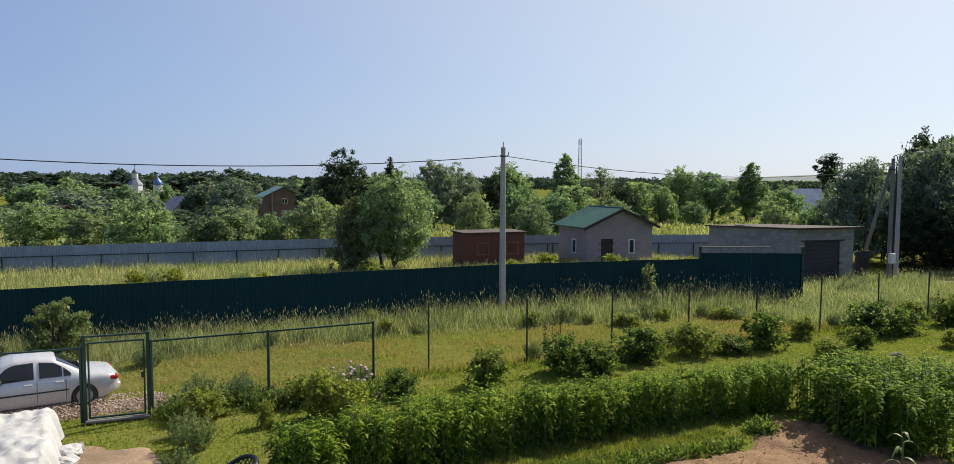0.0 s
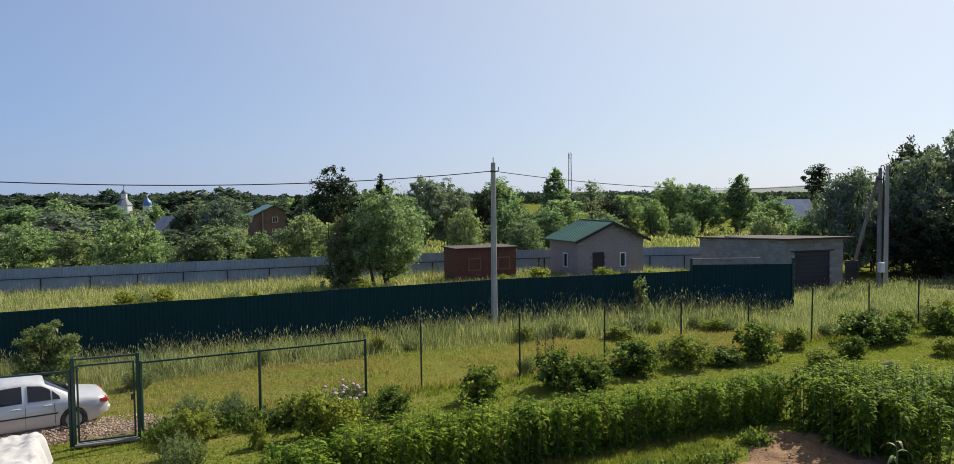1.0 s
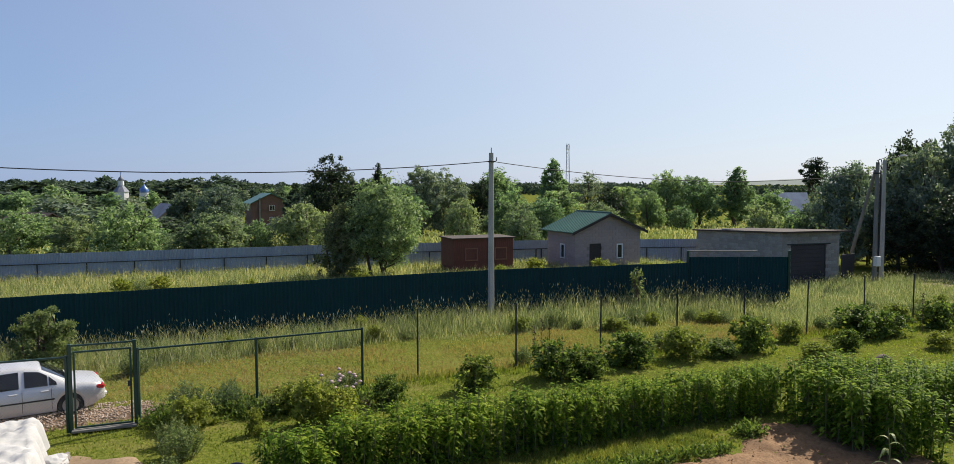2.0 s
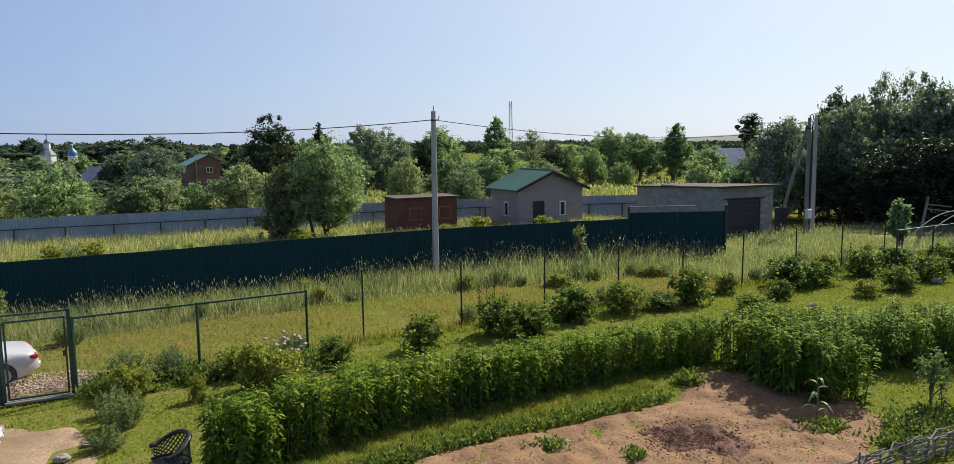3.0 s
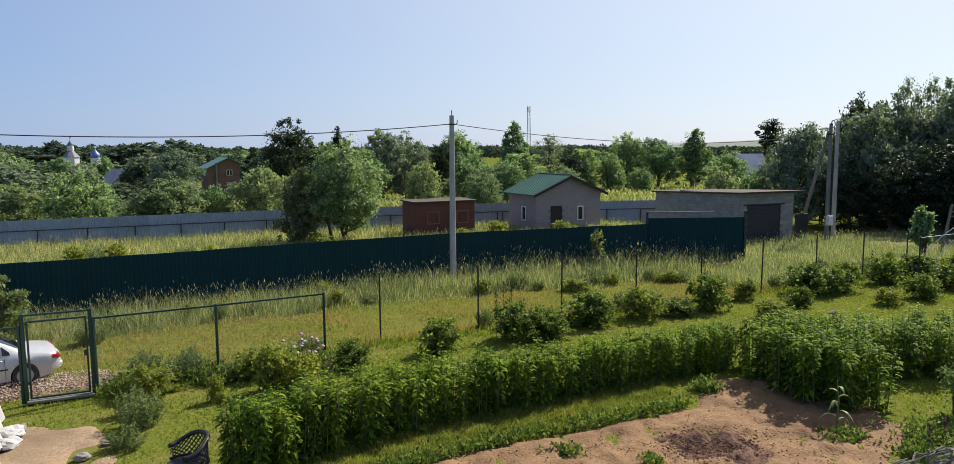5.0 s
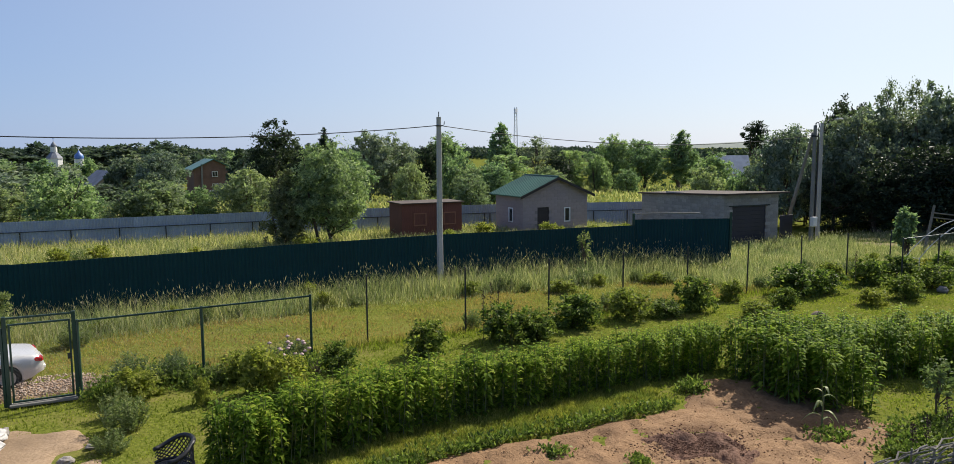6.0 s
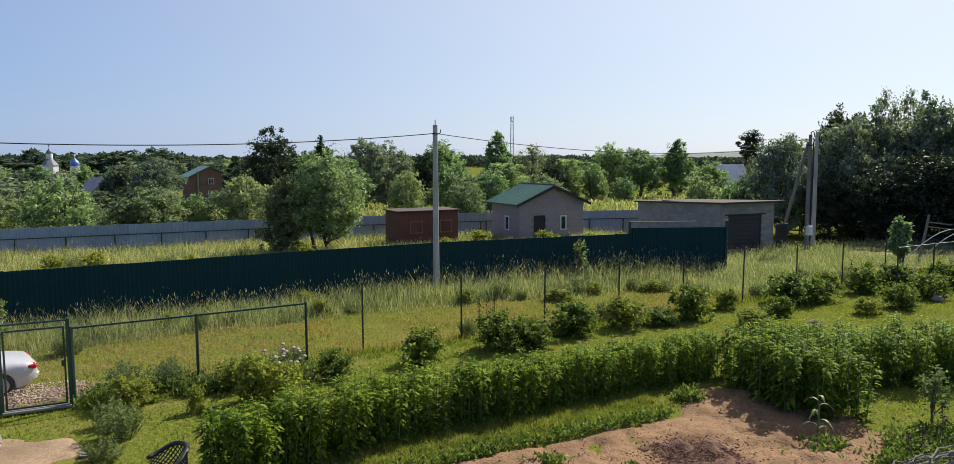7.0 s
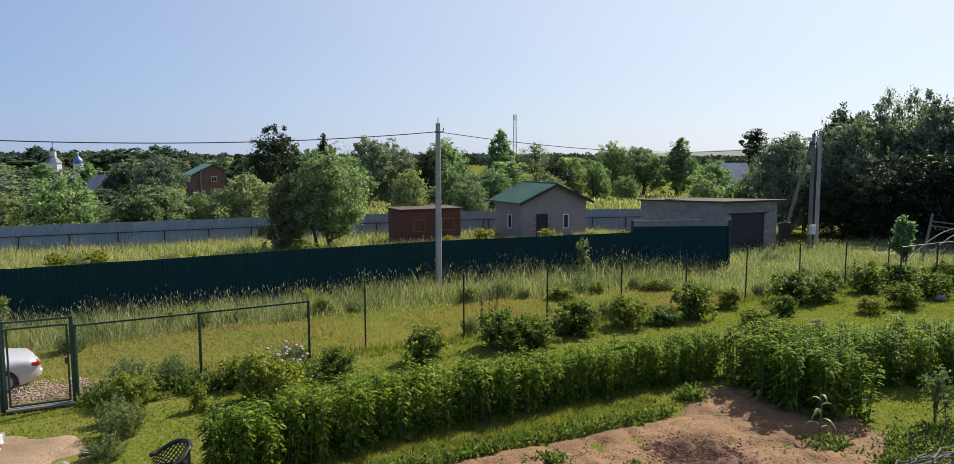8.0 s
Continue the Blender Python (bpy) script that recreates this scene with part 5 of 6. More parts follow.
def hedge_plant(x, y, h, k):
    p = thing("artichoke_plant", pose(x, y, ground_z(x, y), rng.uniform(-3, 3), rng.uniform(-3, 3), rng.uniform(0, 360)) @ Matrix.Scale(h / 1.6, 4),
              "tall leafy green artichoke plant in a dense row", "plant", "artichoke hedge")
    part("stalk", STALKS[k][0], None, p)
    part("leaves", STALKS[k][1], None, p)


def hedge_rows():
    k = 0
    # long row: front edge and back edge as it runs away from the house
    line = [(-3.1, 12.35), (-1.25, 13.9), (0.41, 14.9), (2.21, 15.55), (3.5, 16.3), (5.97, 17.4), (8.1, 18.35)]
    for (ax, ay), (bx, by) in zip(line, line[1:]):
        length = math.hypot(bx - ax, by - ay)
        n = max(1, round(length / 0.27))
        for i in range(n):
            for row in range(4):
                f = (i + rng.uniform(0.1, 0.9)) / n
                ox, oy = -(by - ay) / length, (bx - ax) / length
                d = row * 0.28 + rng.uniform(-0.1, 0.1)
                x = ax + (bx - ax) * f + ox * d
                hedge_plant(x, ay + (by - ay) * f + oy * d, (1.3 - 0.022 * (x + 3)) * rng.uniform(0.86, 1.1), k % 7)
                k += 1
    # broad clump at the end of the bed and the rows behind it
    for y in np.arange(14.8, 18.2, 0.34):
        for x in np.arange(7.9, 11.0, 0.32):
            if 7.85 + max(0, 15.6 - y) * 0.5 < x < 9.55 + (y - 14.8) * 0.25:
                hedge_plant(x + rng.uniform(-0.12, 0.12), y + rng.uniform(-0.12, 0.12), rng.uniform(1.35, 1.62), k % 7)
                k += 1
    for x in np.arange(10.6, 15.0, 0.36):
        for row in range(5):
            hedge_plant(x + rng.uniform(-0.12, 0.12), 16.8 + row * 0.4 + rng.uniform(-0.1, 0.1), rng.uniform(1.2, 1.5), k % 7)
            k += 1


hedge_rows()


# ---- garden bushes ----
def bush_meshes(height, radius, leaf, mat, clumps=40, per=45):
    wood, crown = tree_meshes(height, radius, 0.02, clumps, per, leaf, mat, stems=5, top=0.15, fill=0.8)
    return wood, crown


BUSH = [bush_meshes(1.0, 0.62, 0.08, LEAF_BUSH, 60, 50) for _ in range(3)]
BUSH_Y = [bush_meshes(1.0, 0.62, 0.075, LEAF_YELLOW, 60, 50) for _ in range(2)]


def herb_meshes(height, radius, mat, stalks=60, per=34):
    """A clump of leaning herb stalks set with narrow upward leaves."""
    wood, pos, way = Shape(), [], []
    for k in range(stalks):
        a, r = rng.uniform(0, 2 * math.pi), radius * math.sqrt(rng.uniform(0, 1))
        base = np.array([math.cos(a) * r * 0.55, math.sin(a) * r * 0.55, -0.02])
        tip = np.array([math.cos(a) * r, math.sin(a) * r, height * rng.uniform(0.55, 1.0) * (1 - 0.35 * (r / radius) ** 2)])
        wood.tube([tuple(base), tuple(tip)], [0.006, 0.003], 3)
        f = rng.uniform(0.15, 1.0, (per, 1))
        pos.append(base + (tip - base) * f)
        way.append(unit_rows(per) * np.array([1, 1, 0.3]) + np.array([0, 0, 0.55]))
    pos, way = np.concatenate(pos), np.concatenate(way)
    way /= np.linalg.norm(way, axis=1, keepdims=True)
    ln = rng.uniform(0.05, 0.13, len(pos))
    return wood.mesh("stalks", STEM), raw_mesh("crown", leaf_verts(pos, way, ln, ln * 0.32), 4, mat)


BUSH_G = [herb_meshes(1.0, 0.62, LEAF_GREY) for _ in range(2)]
BUSHES = [  # x, y, height, radius, kind, label
    (0.3, 20.1, 0.95, 0.62, BUSH, "rounded currant bush on the lawn"),
    (2.6, 21.3, 1.15, 0.75, BUSH, "loose currant bush along the post line"),
    (3.5, 21.4, 0.9, 0.6, BUSH, "loose currant bush along the post line"),
    (5.0, 22.9, 1.05, 0.85, BUSH, "loose currant bush along the post line"),
    (7.0, 23.7, 1.0, 0.8, BUSH_Y, "yellowish currant bush along the post line"),
    (8.2, 24.0, 0.6, 0.6, BUSH, "low currant bush along the post line"),
    (9.5, 24.7, 1.2, 0.75, BUSH, "loose currant bush along the post line"),
    (11.1, 23.4, 0.6, 0.6, BUSH_Y, "small yellowish bush on the lawn"),
    (11.4, 26.3, 0.8, 0.5, BUSH_Y, "small yellowish bush on the lawn"),
    (12.8, 24.9, 0.7, 0.5, BUSH, "small currant bush on the lawn"),
    (14.4, 27.0, 1.2, 1.0, BUSH, "broad currant bush by the posts"),
    (15.6, 27.4, 0.9, 0.8, BUSH, "broad currant bush by the posts"),
    (16.0, 24.9, 0.6, 0.5, BUSH_Y, "small yellowish bush on the lawn"),
    (17.8, 25.8, 0.95, 0.65, BUSH, "rounded currant bush on the lawn"),
    (18.2, 28.6, 1.15, 0.75, BUSH, "rounded currant bush by the rail fence"),
    (19.8, 29.2, 1.1, 0.9, BUSH, "rounded currant bush by the rail fence"),
    (20.3, 27.6, 1.0, 0.8, BUSH, "rounded currant bush by the rail fence"),
    (22.4, 29.6, 1.2, 0.9, BUSH, "rounded currant bush by the rail fence"),
    (24.0, 29.0, 1.8, 1.1, BUSH, "tall currant bush by the rail fence"),
    (19.0, 22.0, 1.0, 1.0, BUSH, "rounded currant bush at the end of the lawn"),
    (20.5, 23.0, 1.2, 1.0, BUSH, "rounded currant bush at the end of the lawn"),
    (-4.2, 18.3, 0.75, 0.55, BUSH_Y, "yellow-green gooseberry bush by the fence"),
    (-3.5, 17.3, 1.1, 0.6, BUSH_Y, "yellow-green raspberry clump on the lawn"),
    (-2.9, 17.0, 1.0, 0.5, BUSH_Y, "yellow-green raspberry clump on the lawn"),
    (-2.0, 18.9, 0.75, 0.5, BUSH, "small currant bush on the lawn"),
    (-4.75, 16.65, 0.62, 0.2, BUSH_Y, "spindly yellowish sapling on the lawn"),
    (-5.85, 15.2, 0.8, 0.5, BUSH_G, "grey-green peony clump beside the path"),
    (-6.3, 16.0, 0.65, 0.4, BUSH_G, "grey-green peony clump beside the path"),
    (-6.3, 17.2, 0.75, 0.55, BUSH_Y, "yellow-green gooseberry bush by the gate"),
    (-6.9, 18.4, 0.8, 0.55, BUSH_G, "grey-green weeds along the wire fence"),
    (-6.0, 18.6, 0.65, 0.5, BUSH_G, "grey-green weeds along the wire fence"),
    (-5.0, 18.2, 0.45, 0.5, BUSH_G, "grey-green weeds along the wire fence"),
    (-5.7, 14.1, 0.45, 0.4, BUSH_G, "grey-green peony clump beside the path"),
    (-14.6, 21.2, 1.2, 1.1, BUSH_G, "grey-green weeds along the lane"),
]
for i, (x, y, h, r, kind, title) in enumerate(BUSHES):
    tree("bush", (x, y), kind[i % len(kind)], title, "bush", (r / 0.62, r / 0.62, h))

# rank weeds standing among the tall grass
for i in range(60):
    x = rng.uniform(-14, 24)
    y = fence_y(min(x, 14)) - rng.uniform(0.5, 4.2) if i % 4 else lane_y(x) + rng.uniform(0.0, 0.6)
    r, h = rng.uniform(0.25, 0.6), rng.uniform(0.3, 0.75)
    if in_poly(x, y, DRIVE) or (x < -9 and y < 20.5):
        continue
    kind = (BUSH_G, BUSH_G, BUSH_G, BUSH_Y)[i % 4]
    tree("weed_clump", (x, y), kind[i % 2], "rank green weeds among the tall grass", "weeds", (r / 0.62, r / 0.62, h), group="lane weeds")

# docks and thistles of the field in front of shed and house
for i in range(22):
    x = rng.uniform(-16, 12)
    y = fence_y(x) + rng.uniform(5, 11)
    r, h = rng.uniform(0.35, 0.8), rng.uniform(0.6, 1.05)
    tree("weed_clump", (x, y), (BUSH_G, BUSH_Y)[i % 2][i % 2], "rank green weeds among the field grass", "weeds", (r / 0.62, r / 0.62, h), group="field weeds")


# ---- the silver saloon outside the gate ----
def lerp_table(table, x):
    for (xa, va), (xb, vb) in zip(table, table[1:]):
        if xa >= x >= xb:
            w = (xa - x) / (xa - xb)
            return va + (vb - va) * w
    return table[0][1] if x > table[0][0] else table[-1][1]


PAINT = surface("silver_car_paint", (0.60, 0.60, 0.60), (0.66, 0.66, 0.66), 2, 0.3, 0.35, 0.5, 0.02, 0.001)
CAR_GLASS = plain("tinted_car_glass", (0.008, 0.009, 0.011), 0.04)
RUBBER = surface("tyre_rubber", (0.018, 0.018, 0.018), (0.04, 0.04, 0.038), 6, 0.9)
HUB = surface("grey_wheel_cover", (0.36, 0.36, 0.36), (0.5, 0.5, 0.5), 4, 0.4, 0.6)
BLACK_PLASTIC = surface("black_plastic", (0.012, 0.012, 0.013), (0.03, 0.03, 0.032), 5, 0.55)
RED_LENS = plain("red_lamp_lens", (0.45, 0.015, 0.02), 0.15)


def saloon():
    KX, KY, KZ = 0.83, 0.95, 0.935
    car = thing("car", pose(-9.45, 19.46, ground_z(-10.5, 18.7) + 0.0, 0, 0, 32.5), "silver four-door saloon car parked on gravel", "car")
    TOP = [(0.0, 0.58), (-0.05, 0.72), (-0.18, 0.835), (-0.55, 0.885), (-0.90, 0.915), (-1.35, 1.14), (-1.75, 1.33), (-2.2, 1.39), (-2.75, 1.38), (-3.05, 1.31), (-3.4, 1.11), (-3.78, 0.93), (-4.3, 0.85), (-4.62, 0.73), (-4.75, 0.58)]
    WIDTH = [(0.0, 0.60), (-0.06, 0.72), (-0.3, 0.80), (-0.9, 0.845), (-2.2, 0.86), (-3.6, 0.85), (-4.3, 0.80), (-4.62, 0.70), (-4.75, 0.55)]
    RAIL = [(-0.98, 0.70), (-1.35, 0.655), (-1.72, 0.60), (-2.2, 0.60), (-2.75, 0.605), (-3.05, 0.61), (-3.4, 0.67), (-3.78, 0.72)]
    BELT = [(0.0, 0.56), (-0.05, 0.69), (-0.18, 0.79), (-0.55, 0.84), (-0.98, 0.87), (-2.2, 0.865), (-3.4, 0.85), (-3.78, 0.84), (-4.3, 0.78), (-4.62, 0.67), (-4.75, 0.55)]
    AXLES, RW = (-0.97, -3.72), 0.305

    def low(x):
        z = 0.36 - 0.16 * smooth_step(-0.05, -0.5, x) * 1.0 + 0.12 * smooth_step(-4.4, -4.75, x)
        for a in AXLES:
            if abs(x - a) < 0.365:
                z = max(z, 0.27 + math.sqrt(0.365 ** 2 - (x - a) ** 2))
        return z

    def section(x):
        w, zb, belt, top = lerp_table(WIDTH, x), low(x), lerp_table(BELT, x), lerp_table(TOP, x)
        rail = lerp_table(RAIL, x) if -3.78 <= x <= -0.98 else w * 0.86
        side = max(zb + 0.1, min(0.52, belt - 0.08))
        return [(w * 0.975, zb), (w, zb + 0.05), (w * 1.005, side), (w * 0.985, max(side + 0.03, belt - 0.12)), (w * 0.945, belt),
                (rail + 0.02, max(belt + 0.005, top - 0.075)), (rail - 0.04, top - 0.03), (rail * 0.6, top - 0.004), (0, top)]

    xs = sorted({round(x, 3) for x in [t[0] for t in TOP + WIDTH] + [a + 0.365 * math.cos(math.pi * k / 14) for a in AXLES for k in range(15)] + list(np.arange(-4.7, 0, 0.16))}, reverse=True)
    s, rows = Shape(), []
    for x in xs:
        half = section(x)
        ring = [(x * KX, y * KY, z * KZ) for y, z in half] + [(x * KX, -y * KY, z * KZ) for y, z in half[-2::-1]]
        rows.append(ring)
    n = len(rows[0])
    vs = [p for r in rows for p in r]
    fs = [(i * n + k, i * n + k + 1, (i + 1) * n + k + 1, (i + 1) * n + k) for i in range(len(rows) - 1) for k in range(n - 1)]
    fs += [tuple(range(n)), tuple(range(len(vs) - n, len(vs)))]
    body = part("body", s.add(vs, fs), PAINT, car, "", True)
    part("underbody", Shape().box(-4.4 * KX, -0.35 * KX, -0.62 * KY, 0.62 * KY, 0.17, 0.5), BLACK_PLASTIC, car)

    def skin(x, f, side, out):
        """A point of the cabin's side at x: f from belt to roof rail."""
        sec = section(x)
        (ya, za), (yb, zb) = sec[4], sec[5]
        return (x * KX, side * ((ya + (yb - ya) * f) * KY + out), (za + (zb - za) * f) * KZ + out * 0.4)

    def side_glass(pts, side):
        """pts: (x, f) outline; as a thin pane standing a little proud."""
        outer = [skin(x, f, side, 0.012) for x, f in pts]
        inner = [skin(x, f, side, -0.004) for x, f in pts]
        k = len(pts)
        return Shape().add(outer + inner, [tuple(range(k)), tuple(range(2 * k - 1, k - 1, -1))] + [(i, (i + 1) % k, (i + 1) % k + k, i + k) for i in range(k)])

    for side in (-1, 1):
        for outline in ([(-1.30, 0.08), (-1.32, 0.45), (-1.42, 0.72), (-1.50, 0.86), (-1.50, 0.08)], [(-1.54, 0.06), (-1.54, 0.88), (-1.75, 0.94), (-2.12, 0.94), (-2.12, 0.06)],
                        [(-2.26, 0.06), (-2.26, 0.94), (-2.75, 0.93), (-2.95, 0.86), (-3.2, 0.5), (-3.42, 0.06)]):
            part("side_window", side_glass(outline, side), CAR_GLASS, body, "dark tinted glass")
        w = 0.86 * KY
        part("rub_strip", Shape().box(-3.3 * KX, -1.38 * KX, side * (w - 0.005), side * (w + 0.014), 0.485, 0.52, bevel=0.005), BLACK_PLASTIC, body)
        for x in (-1.45, -2.19, -3.3):
            part("door_gap", Shape().box((x - 0.006) * KX, (x + 0.006) * KX, side * (w - 0.03), side * (w + 0.004), 0.26, 0.76), BLACK_PLASTIC, body)
        for x in (-1.62, -2.42):
            part("door_handle", Shape().box((x - 0.11) * KX, (x + 0.11) * KX, side * (w - 0.03), side * (w + 0.014), 0.69, 0.73, bevel=0.01), PAINT, body)
        part("mirror", Shape().box(-3.28 * KX, -3.05 * KX, side * (w - 0.02), side * (w + 0.16), 0.81, 0.93, bevel=0.035), BLACK_PLASTIC, body)
        part("tail_lamp", Shape().box(-0.30 * KX, -0.035 * KX, side * 0.50 * KY, side * 0.775 * KY, 0.585, 0.70, bevel=0.03), RED_LENS, body, "red tail lamp")
        part("headlamp", Shape().box(-4.66 * KX, -4.5 * KX, side * 0.42 * KY, side * 0.70 * KY, 0.56, 0.68, bevel=0.03), CAR_GLASS, body)
        for ax in AXLES:
            wheel = part("wheel", Shape(), RUBBER, car)
            c = (ax * KX, side * 0.73 * KY, 0.285)
            rings = [(0.17, -0.085), (0.255, -0.095), (0.285, -0.07), (0.285, 0.07), (0.255, 0.095), (0.185, 0.09), (0.17, 0.06)]
            m = Matrix.Translation(c) @ Matrix.Rotation(-side * math.pi / 2, 4, "X")
            t = Shape().lathe(rings, 24)
            t.v = [tuple(m @ Vector(p)) for p in t.v]
            part("tyre", t, RUBBER, wheel, "worn black tyre", True)
            r = Shape().lathe([(0.185, 0.075), (0.18, 0.088), (0.13, 0.08), (0.06, 0.092), (0.045, 0.1)], 20)
            for k in range(7):
                a = 2 * math.pi * k / 7
                r.box(0.06, 0.165, -0.016, 0.016, 0.084, 0.097, Matrix.Rotation(a, 4, "Z"))
            r.v = [tuple(m @ Vector(p)) for p in r.v]
            part("rim", r, HUB, wheel, "grey spoked wheel cover")
    # rear and front screens follow the slopes of the cabin
    for xa, xb, name in ((-1.03, -1.66, "rear_window"), (-3.72, -3.1, "windscreen")):
        vs, cols = [], 6
        for x in (xa, (2 * xa + xb) / 3, (xa + 2 * xb) / 3, xb):
            sec = section(x)
            for k in range(cols + 1):
                f = -1 + 2 * k / cols
                y = f * sec[6][0] * 0.94
                z = sec[8][1] - (sec[8][1] - sec[6][1]) * abs(f) ** 2
                vs.append((x * KX, y * KY, z * KZ + 0.012))
        c1 = cols + 1
        g = Shape().add(vs, [(j * c1 + k, j * c1 + k + 1, (j + 1) * c1 + k + 1, (j + 1) * c1 + k) for j in range(3) for k in range(cols)])
        part(name, g, CAR_GLASS, body, "dark tinted glass", True)
    part("sun_strip", Shape().box(-3.24 * KX, -3.08 * KX, -0.56, 0.56, 1.195 * KZ, 1.255 * KZ, bevel=0.004), WHITE_PVC, body, "white strip across the windscreen")
    part("number_plate", Shape().box(0.0, 0.012, -0.26, 0.26, 0.5, 0.61, bevel=0.004), WHITE_PVC, body)
    part("rear_bumper", Shape().box(-0.16 * KX, 0.03, -0.66 * KY, 0.72 * KY, 0.34, 0.50, bevel=0.05), PAINT, body)


saloon()


# ---- white covered heap and clutter beside the gate ----
CLOTH = surface("white_covering_fabric", (0.42, 0.415, 0.40), (0.50, 0.49, 0.475), 3, 0.85, big=1.2, bumps=0.2, dist=0.01)
STONE = surface("grey_rubble", (0.20, 0.18, 0.16), (0.34, 0.31, 0.28), 4, 0.9, bumps=0.6, dist=0.02)


def covered_heap():
    """A low stack under white sheeting that falls in folds over the edges."""
    step, nx, ny = 0.06, 80, 78
    vs = []
    for j in range(ny + 1):
        for i in range(nx + 1):
            x, y = -4.6 + i * step, j * step
            e = min(0.12 - x + 0.06 * noise.noise((y * 2.5, 0, 3)), y + 0.1 + 0.06 * noise.noise((x * 2.5, 0, 8)), 4.65 - y)
            z = 0.72 * smooth_step(-0.14, 0.12, e)
            fold = 0.10 * noise.noise((x * 1.1 + y * 0.5, y * 2.2 - x * 0.6, 2)) - 0.16 * abs(noise.noise((x * 2.2 + y * 1.0, y * 1.2, 6))) - 0.09 * abs(noise.noise((x * 4.4 - y * 3, y * 3, 9))) + 0.04 * noise.noise((x * 9, y * 7, 4)) + 0.04
            hang = 0.05 * math.sin(y * 9 + 2 * noise.noise((y, 1, 1))) * (1 - smooth_step(0.0, 0.3, e))
            vs.append((x + hang, y, max(0.015, z + fold * (0.3 + z))))
    w = nx + 1
    me = raw_mesh("sheeting", vs, 4, CLOTH, [(j * w + i, j * w + i + 1, (j + 1) * w + i + 1, (j + 1) * w + i) for j in range(ny) for i in range(nx)])
    me.shade_smooth()
    h = thing("covered_heap", pose(-7.0, 11.7, 0, 0, 0, 27), "low heap covered with rumpled white fabric sheeting", "covered heap")
    part("sheeting", me, None, h)
    part("stack", Shape().box(-4.4, -0.3, 0.3, 4.3, 0, 0.5, bevel=0.05), GREY_WOOD, h)


covered_heap()


def lump(name, at, size, mat, label, category, seed, flat=0.7, group="", squash=(1, 1)):
    bm = bmesh.new()
    bmesh.ops.create_icosphere(bm, subdivisions=3, radius=1)
    for v in bm.verts:
        v.co *= 1 + 0.35 * noise.noise(v.co * 1.6 + Vector((seed, 0, 0))) + 0.12 * noise.noise(v.co * 5 + Vector((0, seed, 0)))
        v.co = Vector((v.co.x * size * squash[0], v.co.y * size * squash[1], max(-0.1, v.co.z * size * flat + size * flat * 0.75)))
    me = bpy.data.meshes.new(name)
    bm.to_mesh(me)
    bm.free()
    me.materials.append(mat)
    ob = new(name, me)
    ob.matrix_world = pose(*at, 0, 0, seed * 57)
    return tagged(ob, label, category, group)


lump("crumpled_sheet", (-8.15, 14.75, 0), 0.26, CLOTH, "crumpled white fabric lying on the path", "fabric", 3, 0.55)
lump("crumpled_sheet", (-7.95, 14.3, 0), 0.24, CLOTH, "crumpled white fabric lying on the path", "fabric", 5, 0.45)
lump("stone", (-8.15, 15.0, 0), 0.17, STONE, "grey stone beside the white sheeting", "stone", 2, 0.7, "stones")
lump("stone", (-6.3, 13.6, 0), 0.13, STONE, "grey stone at the edge of the path", "stone", 7, 0.6, "stones")
lump("stone", (-6.15, 14.3, 0), 0.10, STONE, "grey stone at the edge of the path", "stone", 9, 0.6, "stones")
lump("stone", (22.9, 29.3, 0), 0.32, STONE, "pale stone by the rail fence", "stone", 11, 0.6, "stones")
lump("stone", (20.0, 26.8, 0), 0.2, STONE, "grey stone on the lawn", "stone", 12, 0.7, "stones")


# ---- dark plastic tub chair ----
def tub_chair():
    chair = thing("garden_chair", pose(-4.05, 12.3, 0, 0, 0, 215), "dark grey plastic tub chair with a lattice back", "chair")
    R, SPAN = 0.35, radians(115)

    def wrap(a, z, r=R):
        return (-r * math.cos(a), r * math.sin(a) * 1.05, z)

    def rim_z(a):
        return 0.84 - 0.19 * smooth_step(radians(25), radians(110), abs(a))

    n = 22
    angles = [-SPAN + 2 * SPAN * i / n for i in range(n + 1)]
    part("rim", Shape().tube([wrap(a, rim_z(a), R + 0.015) for a in angles], 0.038, 8), BLACK_PLASTIC, chair, "", True)
    part("seat_rim", Shape().tube([wrap(a, 0.43) for a in angles], 0.028, 8), BLACK_PLASTIC, chair, "", True)
    bars = Shape()
    for way in (1, -1):
        a0 = -SPAN - 2
        while a0 < SPAN + 2:
            pts = []
            for i in range(9):
                f = i / 8
                a = a0 + way * f * 0.95
                if abs(a) <= SPAN:
                    pts.append(wrap(a, 0.43 + (rim_z(a) - 0.43) * f))
            if len(pts) > 1:
                bars.tube(pts, 0.011, 4)
            a0 += 0.235
    part("lattice", bars, BLACK_PLASTIC, chair)
    part("seat", Shape().lathe([(0.27, 0.40), (0.30, 0.42), (0.28, 0.445)], 20), BLACK_PLASTIC, chair)
    for sx, sy in ((-1, -1), (-1, 1), (1, -1), (1, 1)):
        part("leg", Shape().tube([(sx * 0.26, sy * 0.27, 0), (sx * 0.2, sy * 0.22, 0.42)], [0.022, 0.032], 6), BLACK_PLASTIC, chair)


tub_chair()


